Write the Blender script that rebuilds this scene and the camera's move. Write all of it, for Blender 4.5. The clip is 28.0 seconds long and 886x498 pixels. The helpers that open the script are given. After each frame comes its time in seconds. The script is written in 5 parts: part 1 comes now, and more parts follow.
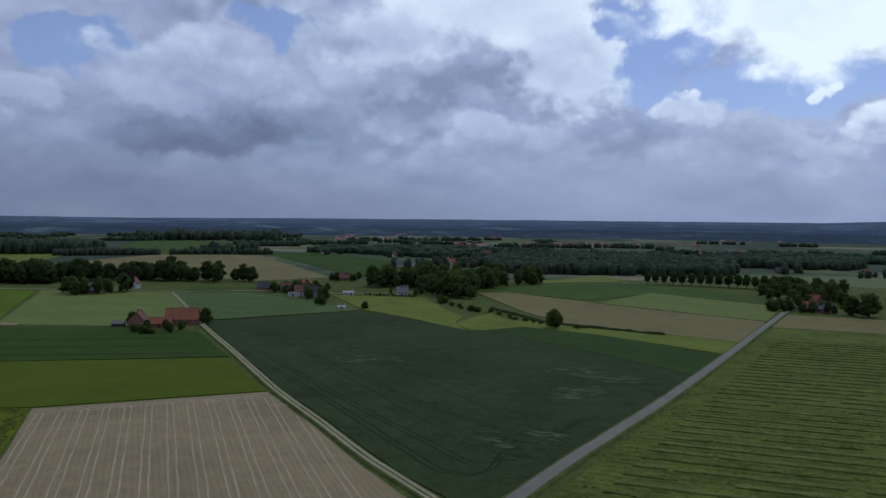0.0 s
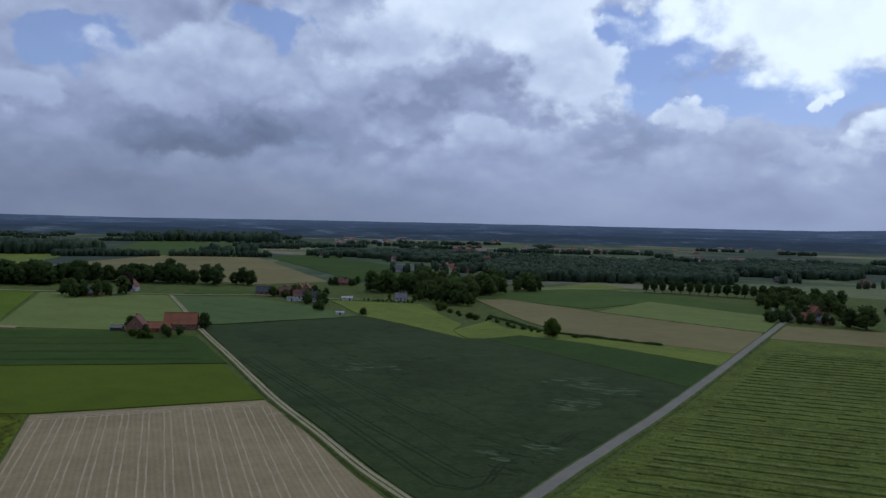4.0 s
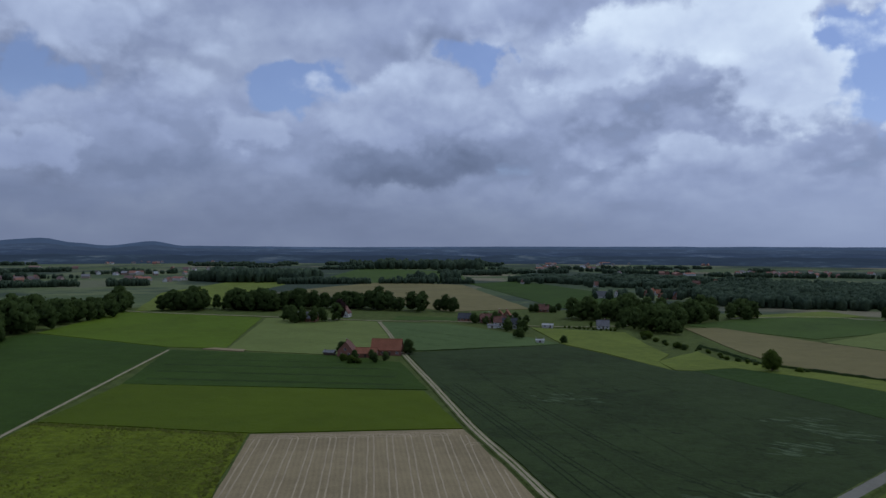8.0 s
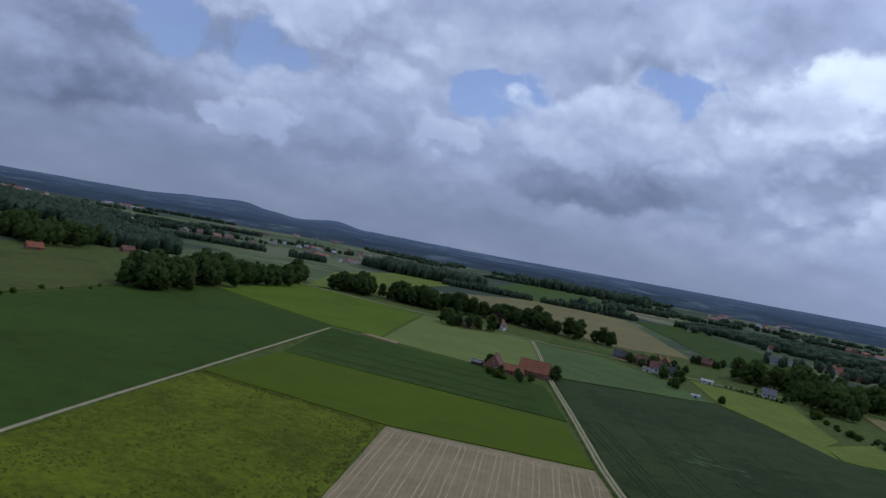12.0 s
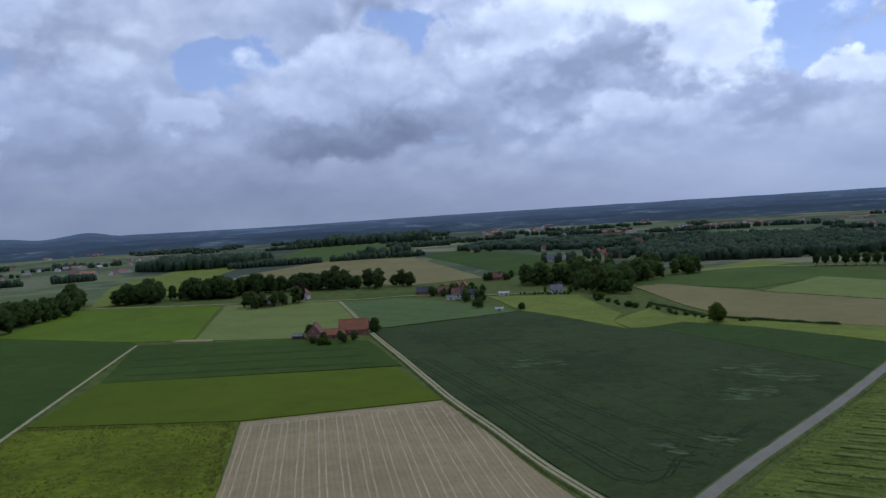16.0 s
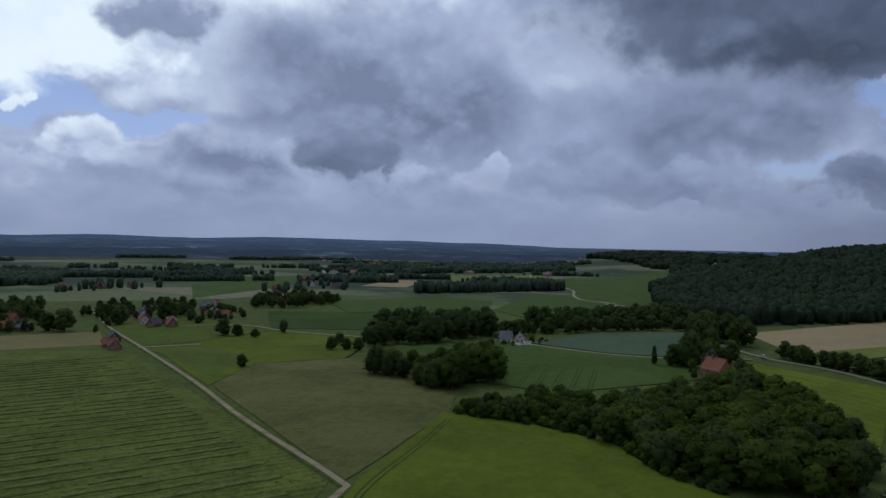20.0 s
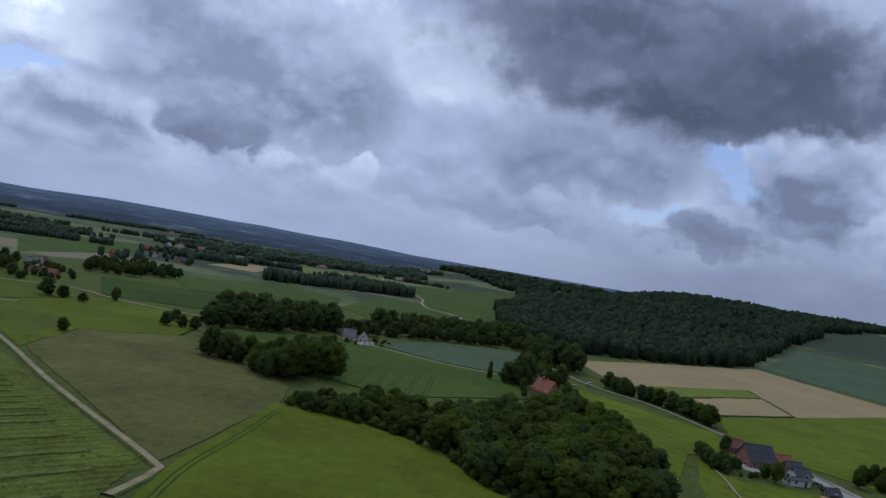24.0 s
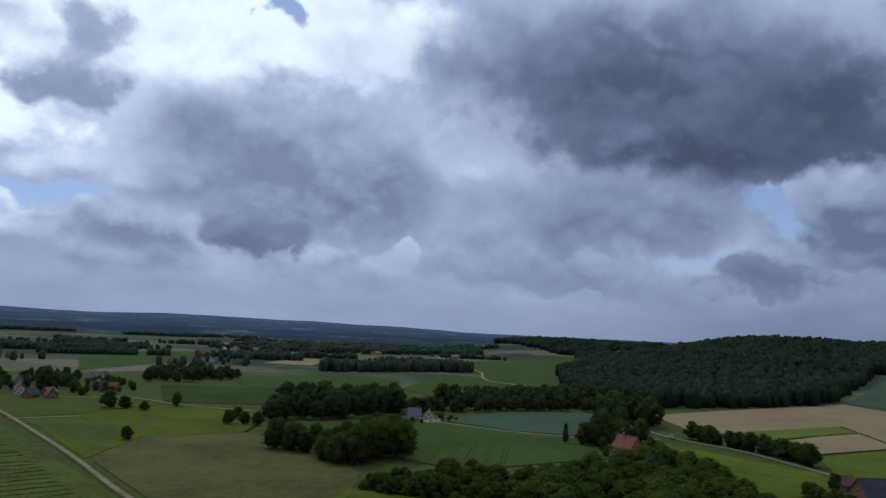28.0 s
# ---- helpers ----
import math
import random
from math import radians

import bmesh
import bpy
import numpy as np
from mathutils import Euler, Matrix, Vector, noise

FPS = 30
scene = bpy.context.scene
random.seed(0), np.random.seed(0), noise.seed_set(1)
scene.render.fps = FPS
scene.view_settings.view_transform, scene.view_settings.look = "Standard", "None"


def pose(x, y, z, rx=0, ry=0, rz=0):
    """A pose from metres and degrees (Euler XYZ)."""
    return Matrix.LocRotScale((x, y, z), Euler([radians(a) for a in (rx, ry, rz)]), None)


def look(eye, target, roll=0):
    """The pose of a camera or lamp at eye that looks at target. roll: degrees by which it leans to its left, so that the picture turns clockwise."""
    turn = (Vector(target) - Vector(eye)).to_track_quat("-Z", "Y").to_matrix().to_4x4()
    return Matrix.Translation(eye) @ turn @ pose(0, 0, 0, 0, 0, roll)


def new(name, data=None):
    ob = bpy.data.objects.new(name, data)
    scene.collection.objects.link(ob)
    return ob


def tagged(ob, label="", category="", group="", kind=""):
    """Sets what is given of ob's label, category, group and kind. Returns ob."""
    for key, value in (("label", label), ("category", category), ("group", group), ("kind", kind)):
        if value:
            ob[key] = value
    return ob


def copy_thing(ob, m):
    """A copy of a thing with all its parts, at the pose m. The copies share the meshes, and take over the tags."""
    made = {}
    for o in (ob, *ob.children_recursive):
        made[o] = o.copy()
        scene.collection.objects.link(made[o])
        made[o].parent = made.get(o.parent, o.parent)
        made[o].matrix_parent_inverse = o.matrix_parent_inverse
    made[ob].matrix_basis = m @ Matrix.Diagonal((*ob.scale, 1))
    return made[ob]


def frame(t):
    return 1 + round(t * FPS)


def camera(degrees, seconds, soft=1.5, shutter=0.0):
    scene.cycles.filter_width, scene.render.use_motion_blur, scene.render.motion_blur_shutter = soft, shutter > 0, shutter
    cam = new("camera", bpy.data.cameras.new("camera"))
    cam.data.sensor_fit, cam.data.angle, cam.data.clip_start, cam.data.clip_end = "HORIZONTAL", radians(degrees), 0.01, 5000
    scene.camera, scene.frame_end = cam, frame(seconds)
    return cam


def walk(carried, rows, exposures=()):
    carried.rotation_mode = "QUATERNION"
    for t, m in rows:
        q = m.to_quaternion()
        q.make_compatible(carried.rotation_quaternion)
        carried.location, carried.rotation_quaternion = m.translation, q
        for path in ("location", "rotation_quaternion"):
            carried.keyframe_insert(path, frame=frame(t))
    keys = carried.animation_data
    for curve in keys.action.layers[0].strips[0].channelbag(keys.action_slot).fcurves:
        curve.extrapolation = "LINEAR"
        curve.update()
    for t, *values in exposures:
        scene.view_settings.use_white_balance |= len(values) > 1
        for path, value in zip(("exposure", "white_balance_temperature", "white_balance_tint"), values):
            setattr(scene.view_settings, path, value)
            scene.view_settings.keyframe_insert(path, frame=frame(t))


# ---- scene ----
# The camera hangs in the air, drifts a little and turns: seconds, place, heading to the right of north, pitch, lean.
cam = camera(60.29, 28.0)
ROWS = [
    (0, 2.36, -1.87, 59.83, -0.17, -2.27, 0.69),
    (0.5, 2.61, -1.07, 59.64, -0.18, -1.38, 0.37),
    (1, 2.72, -1.18, 59.73, -0.34, -1.31, 0.73),
    (1.5, 2.55, -1.85, 60.03, -0.22, -2.60, 0.01),
    (2, 2.46, -1.83, 60.93, -0.22, -2.20, -0.01),
    (2.5, 2.48, -1.64, 61.04, -0.22, -1.90, 0.30),
    (3, 2.86, -1.30, 61.14, -0.34, -1.19, 1.50),
    (3.5, 2.70, -1.79, 61.73, -0.18, -1.67, 1.56),
    (5.5, 1.76, -3.77, 64.53, -0.15, -2.31, 0.78),
    (6, 1.35, -3.64, 64.85, -0.03, -1.87, 0.76),
    (6.5, 1.16, -2.93, 65.22, -0.05, -2.11, -0.21),
    (7, 1.48, -1.51, 64.54, -3.60, -1.48, -0.19),
    (7.5, 2.46, 0.75, 63.83, -9.37, -2.12, -0.40),
    (8, 3.89, 2.80, 63.22, -15.25, -0.33, 0.24),
    (8.5, 4.49, 3.91, 63.09, -16.10, -0.25, 0.99),
    (9, 4.73, 5.10, 63.11, -17.87, -0.18, 1.20),
    (9.5, 5.30, 6.73, 63.08, -23.39, -0.21, 2.02),
    (10, 5.96, 7.19, 63.45, -27.12, -0.42, 2.90),
    (10.5, 6.04, 6.86, 63.85, -27.29, -0.38, 4.55),
    (11, 5.99, 6.17, 64.53, -27.49, -0.59, 8.74),
    (11.5, 5.90, 5.20, 64.61, -27.75, -0.60, 10.21),
    (12, 5.10, 4.25, 65.06, -27.99, -0.44, 10.56),
    (12.5, 3.72, 2.83, 65.47, -28.33, -0.43, 5.38),
    (14.5, 1.56, -3.85, 66.21, -29.09, -2.49, -3.85),
    (15, 0.67, -5.42, 66.46, -24.61, -2.32, -2.59),
    (15.5, -0.11, -8.82, 67.10, -18.17, -2.60, -3.91),
    (16, -1.11, -12.85, 68.24, -11.12, -2.72, -3.51),
    (16.5, -2.66, -16.29, 69.32, -3.38, -3.07, -0.91),
    (17, -3.90, -18.39, 69.89, 3.07, -2.67, -0.52),
    (17.5, -3.99, -20.64, 70.86, 10.85, -0.86, 0.32),
    (18, -4.18, -19.82, 69.12, 19.29, -0.45, 0.91),
    (18.5, -4.38, -17.67, 68.01, 28.69, -0.27, 1.27),
    (19, -4.45, -17.29, 66.58, 37.77, -0.11, 1.81),
    (19.5, -4.84, -17.99, 65.93, 47.21, -0.17, 1.57),
    (20, -5.66, -19.21, 65.46, 55.34, -0.55, 1.04),
    (20.5, -7.65, -19.97, 66.00, 61.31, -1.06, 0.52),
    (21, -7.52, -19.28, 66.11, 64.14, -1.44, 0.33),
    (21.5, -7.24, -18.94, 66.04, 65.16, -1.70, 1.25),
    (23.5, -5.66, -19.37, 65.56, 65.73, -0.63, 9.22),
    (24, -4.92, -18.82, 64.31, 66.00, 0.56, 9.55),
    (24.5, -4.57, -18.46, 64.07, 66.33, 0.39, 5.20),
    (25, -4.82, -17.92, 64.46, 67.19, -0.68, 6.64),
    (25.5, -4.17, -16.96, 63.90, 67.20, -0.38, 6.23),
    (26, -3.19, -15.56, 63.37, 67.28, 0.36, 6.34),
    (26.5, -1.60, -13.92, 62.21, 66.97, 1.50, 4.79),
    (27, 0.24, -12.71, 59.96, 65.90, 3.92, 4.32),
    (27.5, 1.00, -11.72, 59.38, 65.59, 4.04, 3.59),
    (28, 2.77, -11.93, 57.99, 61.96, 5.97, 2.68),
]
PATH = [(t, pose(x, y, z, 90 + pitch, 0, -yaw) @ pose(0, 0, 0, 0, 0, lean)) for t, x, y, z, yaw, pitch, lean in ROWS]
EXPOSURES = [(0, -0.1), (6, -0.06), (8, -0.16), (9, -0.14), (11, 0.06), (12.5, 0.1), (14.5, 0.24), (15.5, 0.3), (16, 0.26), (17, -0.06), (18, -0.34), (19, -0.48), (20, -0.16), (21, 0.1), (23.5, 0.2), (26, 0.16), (28, -0.06)]
walk(cam, PATH, [(t, stops, 5800 if t < 19.5 else 5960, 1) for t, stops in EXPOSURES])

# ---- light: a broken cloud deck with the sun behind it ----
SUN_AZ, SUN_EL = 38.0, 52.0
world = bpy.data.worlds.new("sky")
scene.world = world
world.use_nodes = True
wt = world.node_tree
wt.nodes.clear()


class Net:
    """Short calls to wire up a node tree."""

    def __init__(self, tree):
        self.tree = tree

    def add(self, kind, **given):
        node = self.tree.nodes.new(kind)
        for key, value in given.items():
            setattr(node, key, value)
        return node

    def put(self, socket, value):
        if isinstance(value, bpy.types.NodeSocket):
            self.tree.links.new(value, socket)
        elif value is not None:
            socket.default_value = value

    def math(self, op, a, b=None, c=None, clamp=False):
        node = self.add("ShaderNodeMath", operation=op, use_clamp=clamp)
        for i, v in enumerate((a, b, c)):
            if v is not None:
                self.put(node.inputs[i], v)
        return node.outputs[0]

    def noise(self, vector, scale, detail=4.0, rough=0.55, warp=0.0):
        node = self.add("ShaderNodeTexNoise")
        self.put(node.inputs["Vector"], vector)
        for key, v in (("Scale", scale), ("Detail", detail), ("Roughness", rough), ("Distortion", warp)):
            node.inputs[key].default_value = v
        return node

    def ramp(self, value, stops):
        node = self.add("ShaderNodeValToRGB")
        els = node.color_ramp.elements
        while len(els) < len(stops):
            els.new(0.5)
        for el, (at, colour) in zip(els, stops):
            el.position, el.color = at, (*colour, 1)
        self.put(node.inputs[0], value)
        return node.outputs[0]

    def mix(self, factor, a, b):
        node = self.add("ShaderNodeMix", data_type="RGBA")
        self.put(node.inputs[0], factor)
        for socket, v in ((node.inputs[6], a), (node.inputs[7], b)):
            self.put(socket, (*v, 1) if isinstance(v, tuple) else v)
        return node.outputs[2]

    def span(self, value, lo, hi, smooth=True):
        node = self.add("ShaderNodeMapRange", interpolation_type="SMOOTHSTEP" if smooth else "LINEAR")
        self.put(node.inputs[0], value)
        node.inputs[1].default_value, node.inputs[2].default_value = lo, hi
        return node.outputs[0]


n = Net(wt)
sky = n.add("ShaderNodeTexSky", sky_type="NISHITA", sun_disc=False)
sky.sun_elevation, sky.sun_rotation = radians(SUN_EL), radians(SUN_AZ)
sky.air_density, sky.dust_density, sky.ozone_density = 1.0, 0.4, 6.0
way = n.add("ShaderNodeTexCoord").outputs["Generated"]
xyz = n.add("ShaderNodeSeparateXYZ")
n.put(xyz.inputs[0], way)
x, y, z = xyz.outputs
heading = n.math("MULTIPLY", n.math("ARCTAN2", x, y), 57.2958)
height = n.math("MULTIPLY", n.math("ARCSINE", z), 57.2958)
# cloud texture: heading and height in steps of ten and five degrees, frayed at the edges
frays = n.noise(way, 11.0, 5, 0.55)
shift = n.add("ShaderNodeSeparateColor")
n.put(shift.inputs[0], frays.outputs["Color"])
place = n.add("ShaderNodeCombineXYZ")
n.put(place.inputs[0], n.math("MULTIPLY_ADD", shift.outputs[0], 12.0, n.math("ADD", heading, -6.0)))
n.put(place.inputs[1], n.math("MULTIPLY_ADD", shift.outputs[1], 6.0, n.math("ADD", height, -3.0)))
place = place.outputs[0]


def deck(lift):
    """Coordinates of the cloud texture, sampled lift degrees higher."""
    node = n.add("ShaderNodeCombineXYZ")
    n.put(node.inputs[0], n.math("MULTIPLY", heading, 0.1))
    n.put(node.inputs[1], n.math("POWER", n.math("MAXIMUM", n.math("MULTIPLY_ADD", height, 0.1, 0.25 + lift * 0.1), 0.01), 0.62))
    n.put(node.inputs[1], n.math("MULTIPLY", node.inputs[1].links[0].from_socket, 2.6))
    return node.outputs[0]


bulk = n.noise(deck(0), 1.0, 4, 0.45, 0.15).outputs[0]


def billow(lift, scale):
    """Cauliflower heads of cumulus, sampled lift degrees higher."""
    at = deck(lift)
    curl = n.add("ShaderNodeMixRGB", blend_type="LINEAR_LIGHT")
    curl.inputs[0].default_value = 0.16
    n.put(curl.inputs[1], at)
    n.put(curl.inputs[2], n.noise(at, 3.2, 4, 0.5).outputs["Color"])
    heads = n.add("ShaderNodeTexVoronoi", feature="SMOOTH_F1")
    n.put(heads.inputs["Vector"], curl.outputs[0])
    for key, v in (("Scale", scale), ("Detail", 2.2), ("Roughness", 0.42), ("Lacunarity", 2.3), ("Smoothness", 0.5)):
        heads.inputs[key].default_value = v
    return n.math("MULTIPLY_ADD", heads.outputs["Distance"], -0.75, 1.0)


puffs = billow(0, 1.7)
lit = n.math("SUBTRACT", puffs, billow(1.0, 1.7))


def group(name, ins, outs):
    """A node group with the named sockets: its net, its input and its output node."""
    tree = bpy.data.node_groups.new(name, "ShaderNodeTree")
    for key, kind in ins:
        tree.interface.new_socket(key, in_out="INPUT", socket_type=kind)
    for key, kind in outs:
        tree.interface.new_socket(key, in_out="OUTPUT", socket_type=kind)
    g = Net(tree)
    return g, g.add("NodeGroupInput").outputs, g.add("NodeGroupOutput").inputs


FLOAT, VECTOR, COLOUR = "NodeSocketFloat", "NodeSocketVector", "NodeSocketColor"


def local(g, ins):
    """Coordinates inside one cloud, one at its rim; taken one cloud after the other."""
    step = g.add("ShaderNodeVectorMath", operation="MULTIPLY_ADD")
    g.put(step.inputs[0], ins["under"])
    step.inputs[1].default_value = (1e-5, 1e-5, 1e-5)
    g.put(step.inputs[2], ins["place"])
    put = g.add("ShaderNodeMapping", vector_type="TEXTURE")
    g.put(put.inputs[0], step.outputs[0])
    g.put(put.inputs["Location"], ins["centre"])
    g.put(put.inputs["Scale"], ins["size"])
    ball = g.add("ShaderNodeTexGradient", gradient_type="SPHERICAL")
    g.put(ball.inputs[0], put.outputs[0])
    return put.outputs[0], ball.outputs[1]


g, ins, outs = group("patch", [("under", FLOAT), ("place", VECTOR), ("centre", VECTOR), ("size", VECTOR)], [("sum", FLOAT)])
g.put(outs["sum"], g.math("ADD", local(g, ins)[1], ins["under"]))
PATCH = g.tree


def patches(rows):
    """Sum of soft patches of the deck: heading, height, half width and half height in degrees."""
    total = None
    for a, e, w, h in rows:
        node = n.add("ShaderNodeGroup", node_tree=PATCH)
        n.put(node.inputs["under"], total)
        n.put(node.inputs["place"], place)
        node.inputs["centre"].default_value, node.inputs["size"].default_value = (a, e, 0), (w, h, 1)
        total = node.outputs[0]
    return total


# clouds of the deck: heading, height, half width and half height in degrees, brightness of the rim and of the base
WIDE_WEST = [
    (-9.8, 11.8, 11.3, 4.2, 0.71, 0.4), (-18.9, 8.5, 9.9, 3.4, 0.51, 0.28), (-15.4, 5.7, 9.8, 2.3, 0.35, 0.19), (-0.2, 9.4, 6.9, 3.2, 0.35, 0.19), (-6.5, 6.6, 11.1, 2.5, 0.48, 0.3), (-28.5, 8.5, 6.4, 3.8, 0.54, 0.32),
    (-55.7, 10.5, 7.3, 3.8, 0.47, 0.21), (-46.5, 9.4, 6.5, 2.1, 0.56, 0.29), (-54.2, 6.3, 11.1, 3.0, 0.34, 0.14), (-37.0, 9.1, 8.2, 3.0, 0.56, 0.32), (-42.5, 14.9, 11.4, 2.5, 0.63, 0.42), (-36.8, 5.8, 8.1, 2.3, 0.39, 0.25),
    (-45.8, 3.2, 8.5, 1.7, 0.34, 0.25)]
WIDE_EAST = [
    (40.9, 21.3, 21.0, 7.2, 1.38, 0.92), (54.2, 20.9, 7.3, 4.2, 1.11, 0.71),
    (2.6, 9.4, 12.9, 6.4, 0.66, 0.3), (42.8, 11.1, 14.3, 5.5, 0.79, 0.32), (53.7, 9.9, 11.2, 4.2, 0.37, 0.18), (49.8, 11.2, 14.3, 5.1, 0.55, 0.23), (83.0, 13.9, 18.8, 4.0, 0.21, 0.08), (75.6, 9.0, 10.7, 3.6, 0.38, 0.21),
    (36.0, 12.6, 10.4, 4.2, 0.88, 0.59), (64.7, 14.0, 4.8, 3.4, 0.69, 0.44), (48.3, 12.4, 12.6, 4.7, 0.56, 0.25), (77.2, 18.7, 18.8, 6.4, 0.28, 0.11), (35.5, 18.8, 3.4, 2.0, 0.5, 0.36), (88.5, 15.9, 8.8, 4.7, 0.17, 0.09)]
HEAPS_NORTH = [
    (25.6, 14, 10.9, 4.2, 1.17, 0.92), (34.5, 15.4, 4.2, 2.3, 0.48, 0.3), (10.6, 10.9, 3.9, 3.4, 1.1, 0.66), (10.2, 14.3, 3.1, 1.9, 1.14, 0.92), (17.6, 7.7, 3.0, 0.9, 0.88, 0.58), (25.7, 9.3, 1.2, 0.8, 1.01, 0.84),
    (32.6, 6, 5.5, 1.5, 0.92, 0.44), (40.1, 5.2, 5.5, 1.5, 0.79, 0.32), (22.5, 5.1, 6.4, 1.5, 0.84, 0.48), (54.2, 4, 6.4, 1.4, 0.58, 0.3), (4.5, 4.7, 9.4, 2.1, 0.58, 0.35), (8.1, 12.4, 5.7, 4.2, 0.92, 0.58),
    (4.4, 15.6, 8.4, 2.5, 0.91, 0.68), (-4.5, 13.2, 5.2, 2.1, 0.83, 0.51)]
HEAPS_SIDES = [
    (19, 5.4, 8.1, 2.3, 0.61, 0.37), (-43.7, 6.3, 2.8, 1.2, 0.46, 0.34), (-29.4, 8.1, 3.4, 1.5, 0.54, 0.4), (-17.3, 10, 7.3, 3.4, 0.63, 0.34), (-17, 5.7, 9, 1.9, 0.32, 0.18), (39.7, 5, 6.4, 2.5, 0.59, 0.25),
    (48.3, 6.1, 4.1, 1.9, 0.29, 0.17), (59.1, 5.3, 2.2, 1.1, 0.56, 0.42), (52.4, 4.3, 4.7, 1, 0.59, 0.31), (70.3, 4.3, 9.4, 2, 0.4, 0.23), (91.3, 8.2, 5.1, 4.2, 0.46, 0.18), (85, 4.2, 5.5, 1.5, 0.29, 0.17),
    (73.2, 3.1, 1.3, 0.7, 0.5, 0.39)]
gaps = patches([
    (-24.4, 11.7, 3.3, 2.3), (-11.7, 13.3, 2.0, 1.7), (15.8, 12.2, 4.8, 5.5), (24.0, 8.7, 9.4, 2.1), (-50.3, 12.0, 3.9, 3.0), (-43.5, 11.7, 3.9, 2.5), (-52.2, 14.3, 2.6, 2.5),
    (-26.3, 11.4, 2.8, 2.3), (-14.2, 14.0, 2.6, 1.5), (14.5, 12.8, 2.6, 5.5), (24.5, 9.3, 7.3, 2.3), (32.1, 8.1, 3.4, 0.9), (87.6, 8.7, 2.7, 2.6), (80.8, 5.4, 4.3, 1.7),
    (35.3, 7.7, 4.7, 1.1), (86.6, 10.3, 3.0, 2.3), (48.2, 22.3, 2.1, 1.1)])
SHADES = [(0.0, (0.03, 0.035, 0.055)), (0.1, (0.084, 0.10, 0.157)), (0.23, (0.205, 0.229, 0.348)), (0.38, (0.350, 0.378, 0.552)), (0.62, (0.585, 0.618, 0.795)), (1.0, (0.975, 1.0, 1.09))]
over = n.span(height, 24, 45)
wisps = n.math("ADD", n.noise(way, 30.0, 5, 0.62, 0.3).outputs[0], -0.5)
relief = n.math("ADD", n.math("MULTIPLY", n.math("ADD", puffs, -0.5), 0.8), n.math("MULTIPLY", lit, 0.9))
relief = n.math("MULTIPLY_ADD", wisps, 0.5, relief)
shade = n.math("MULTIPLY_ADD", n.math("ADD", bulk, -0.5), -0.5, 0.42)
shade = n.math("MULTIPLY_ADD", relief, 0.16, shade)
shade = n.math("MULTIPLY_ADD", over, -0.04, shade)
cloud = n.ramp(shade, SHADES)
# the deck glows towards the hidden sun
aim = n.add("ShaderNodeVectorMath", operation="DOT_PRODUCT")
n.put(aim.inputs[0], way)
aim.inputs[1].default_value = (math.sin(radians(SUN_AZ)) * math.cos(radians(SUN_EL)), math.cos(radians(SUN_AZ)) * math.cos(radians(SUN_EL)), math.sin(radians(SUN_EL)))
glow = n.math("MULTIPLY_ADD", n.span(aim.outputs["Value"], 0.05, 0.85), 0.40, 0.74)
bright = n.add("ShaderNodeVectorMath", operation="SCALE")
n.put(bright.inputs[0], cloud)
n.put(bright.inputs["Scale"], glow)
blue = n.add("ShaderNodeVectorMath", operation="MULTIPLY")
n.put(blue.inputs[0], sky.outputs[0])
blue.inputs[1].default_value = (0.089, 0.075, 0.089)
veiled = n.mix(0.16, blue.outputs[0], (0.62, 0.64, 0.80))


g, ins, outs = group("cloud", [("under", COLOUR), ("place", VECTOR), ("relief", FLOAT), ("centre", VECTOR), ("size", VECTOR), ("light", FLOAT), ("dark", FLOAT), ("soft", FLOAT), ("frayed", FLOAT)], [("seen", COLOUR)])
at, ball = local(g, ins)
up = g.add("ShaderNodeSeparateXYZ")
g.put(up.inputs[0], at)
rim = g.math("ADD", g.math("MULTIPLY", ins["relief"], ins["frayed"]), g.math("ADD", ball, -0.06))
rim = g.span(g.math("DIVIDE", rim, ins["soft"]), 0.0, 1.0)
rim = g.math("MULTIPLY", rim, g.span(ball, 0.0, 0.16))
body = g.math("ADD", g.math("MULTIPLY_ADD", up.outputs[1], 0.42, 0.58), g.math("MULTIPLY", ball, -0.45))
body = g.span(g.math("MULTIPLY_ADD", ins["relief"], 0.85, body), -0.1, 1.0, False)
tone = g.math("ADD", ins["dark"], g.math("MULTIPLY", body, g.math("SUBTRACT", ins["light"], ins["dark"])))
g.put(outs["seen"], g.mix(rim, ins["under"], g.ramp(tone, SHADES)))
CLOUD = g.tree


def pile(under, rows, soft, frayed):
    """Clouds laid over what is behind them: lit rims and heads, grey bases."""
    for a, e, w, h, light, dark in rows:
        node = n.add("ShaderNodeGroup", node_tree=CLOUD)
        n.put(node.inputs["under"], under)
        n.put(node.inputs["place"], place)
        n.put(node.inputs["relief"], relief)
        for key, v in (("centre", (a, e, 0)), ("size", (w * 1.25, h * 1.3, 1)), ("light", light), ("dark", dark), ("soft", soft), ("frayed", frayed)):
            node.inputs[key].default_value = v
        under = node.outputs[0]
    return under


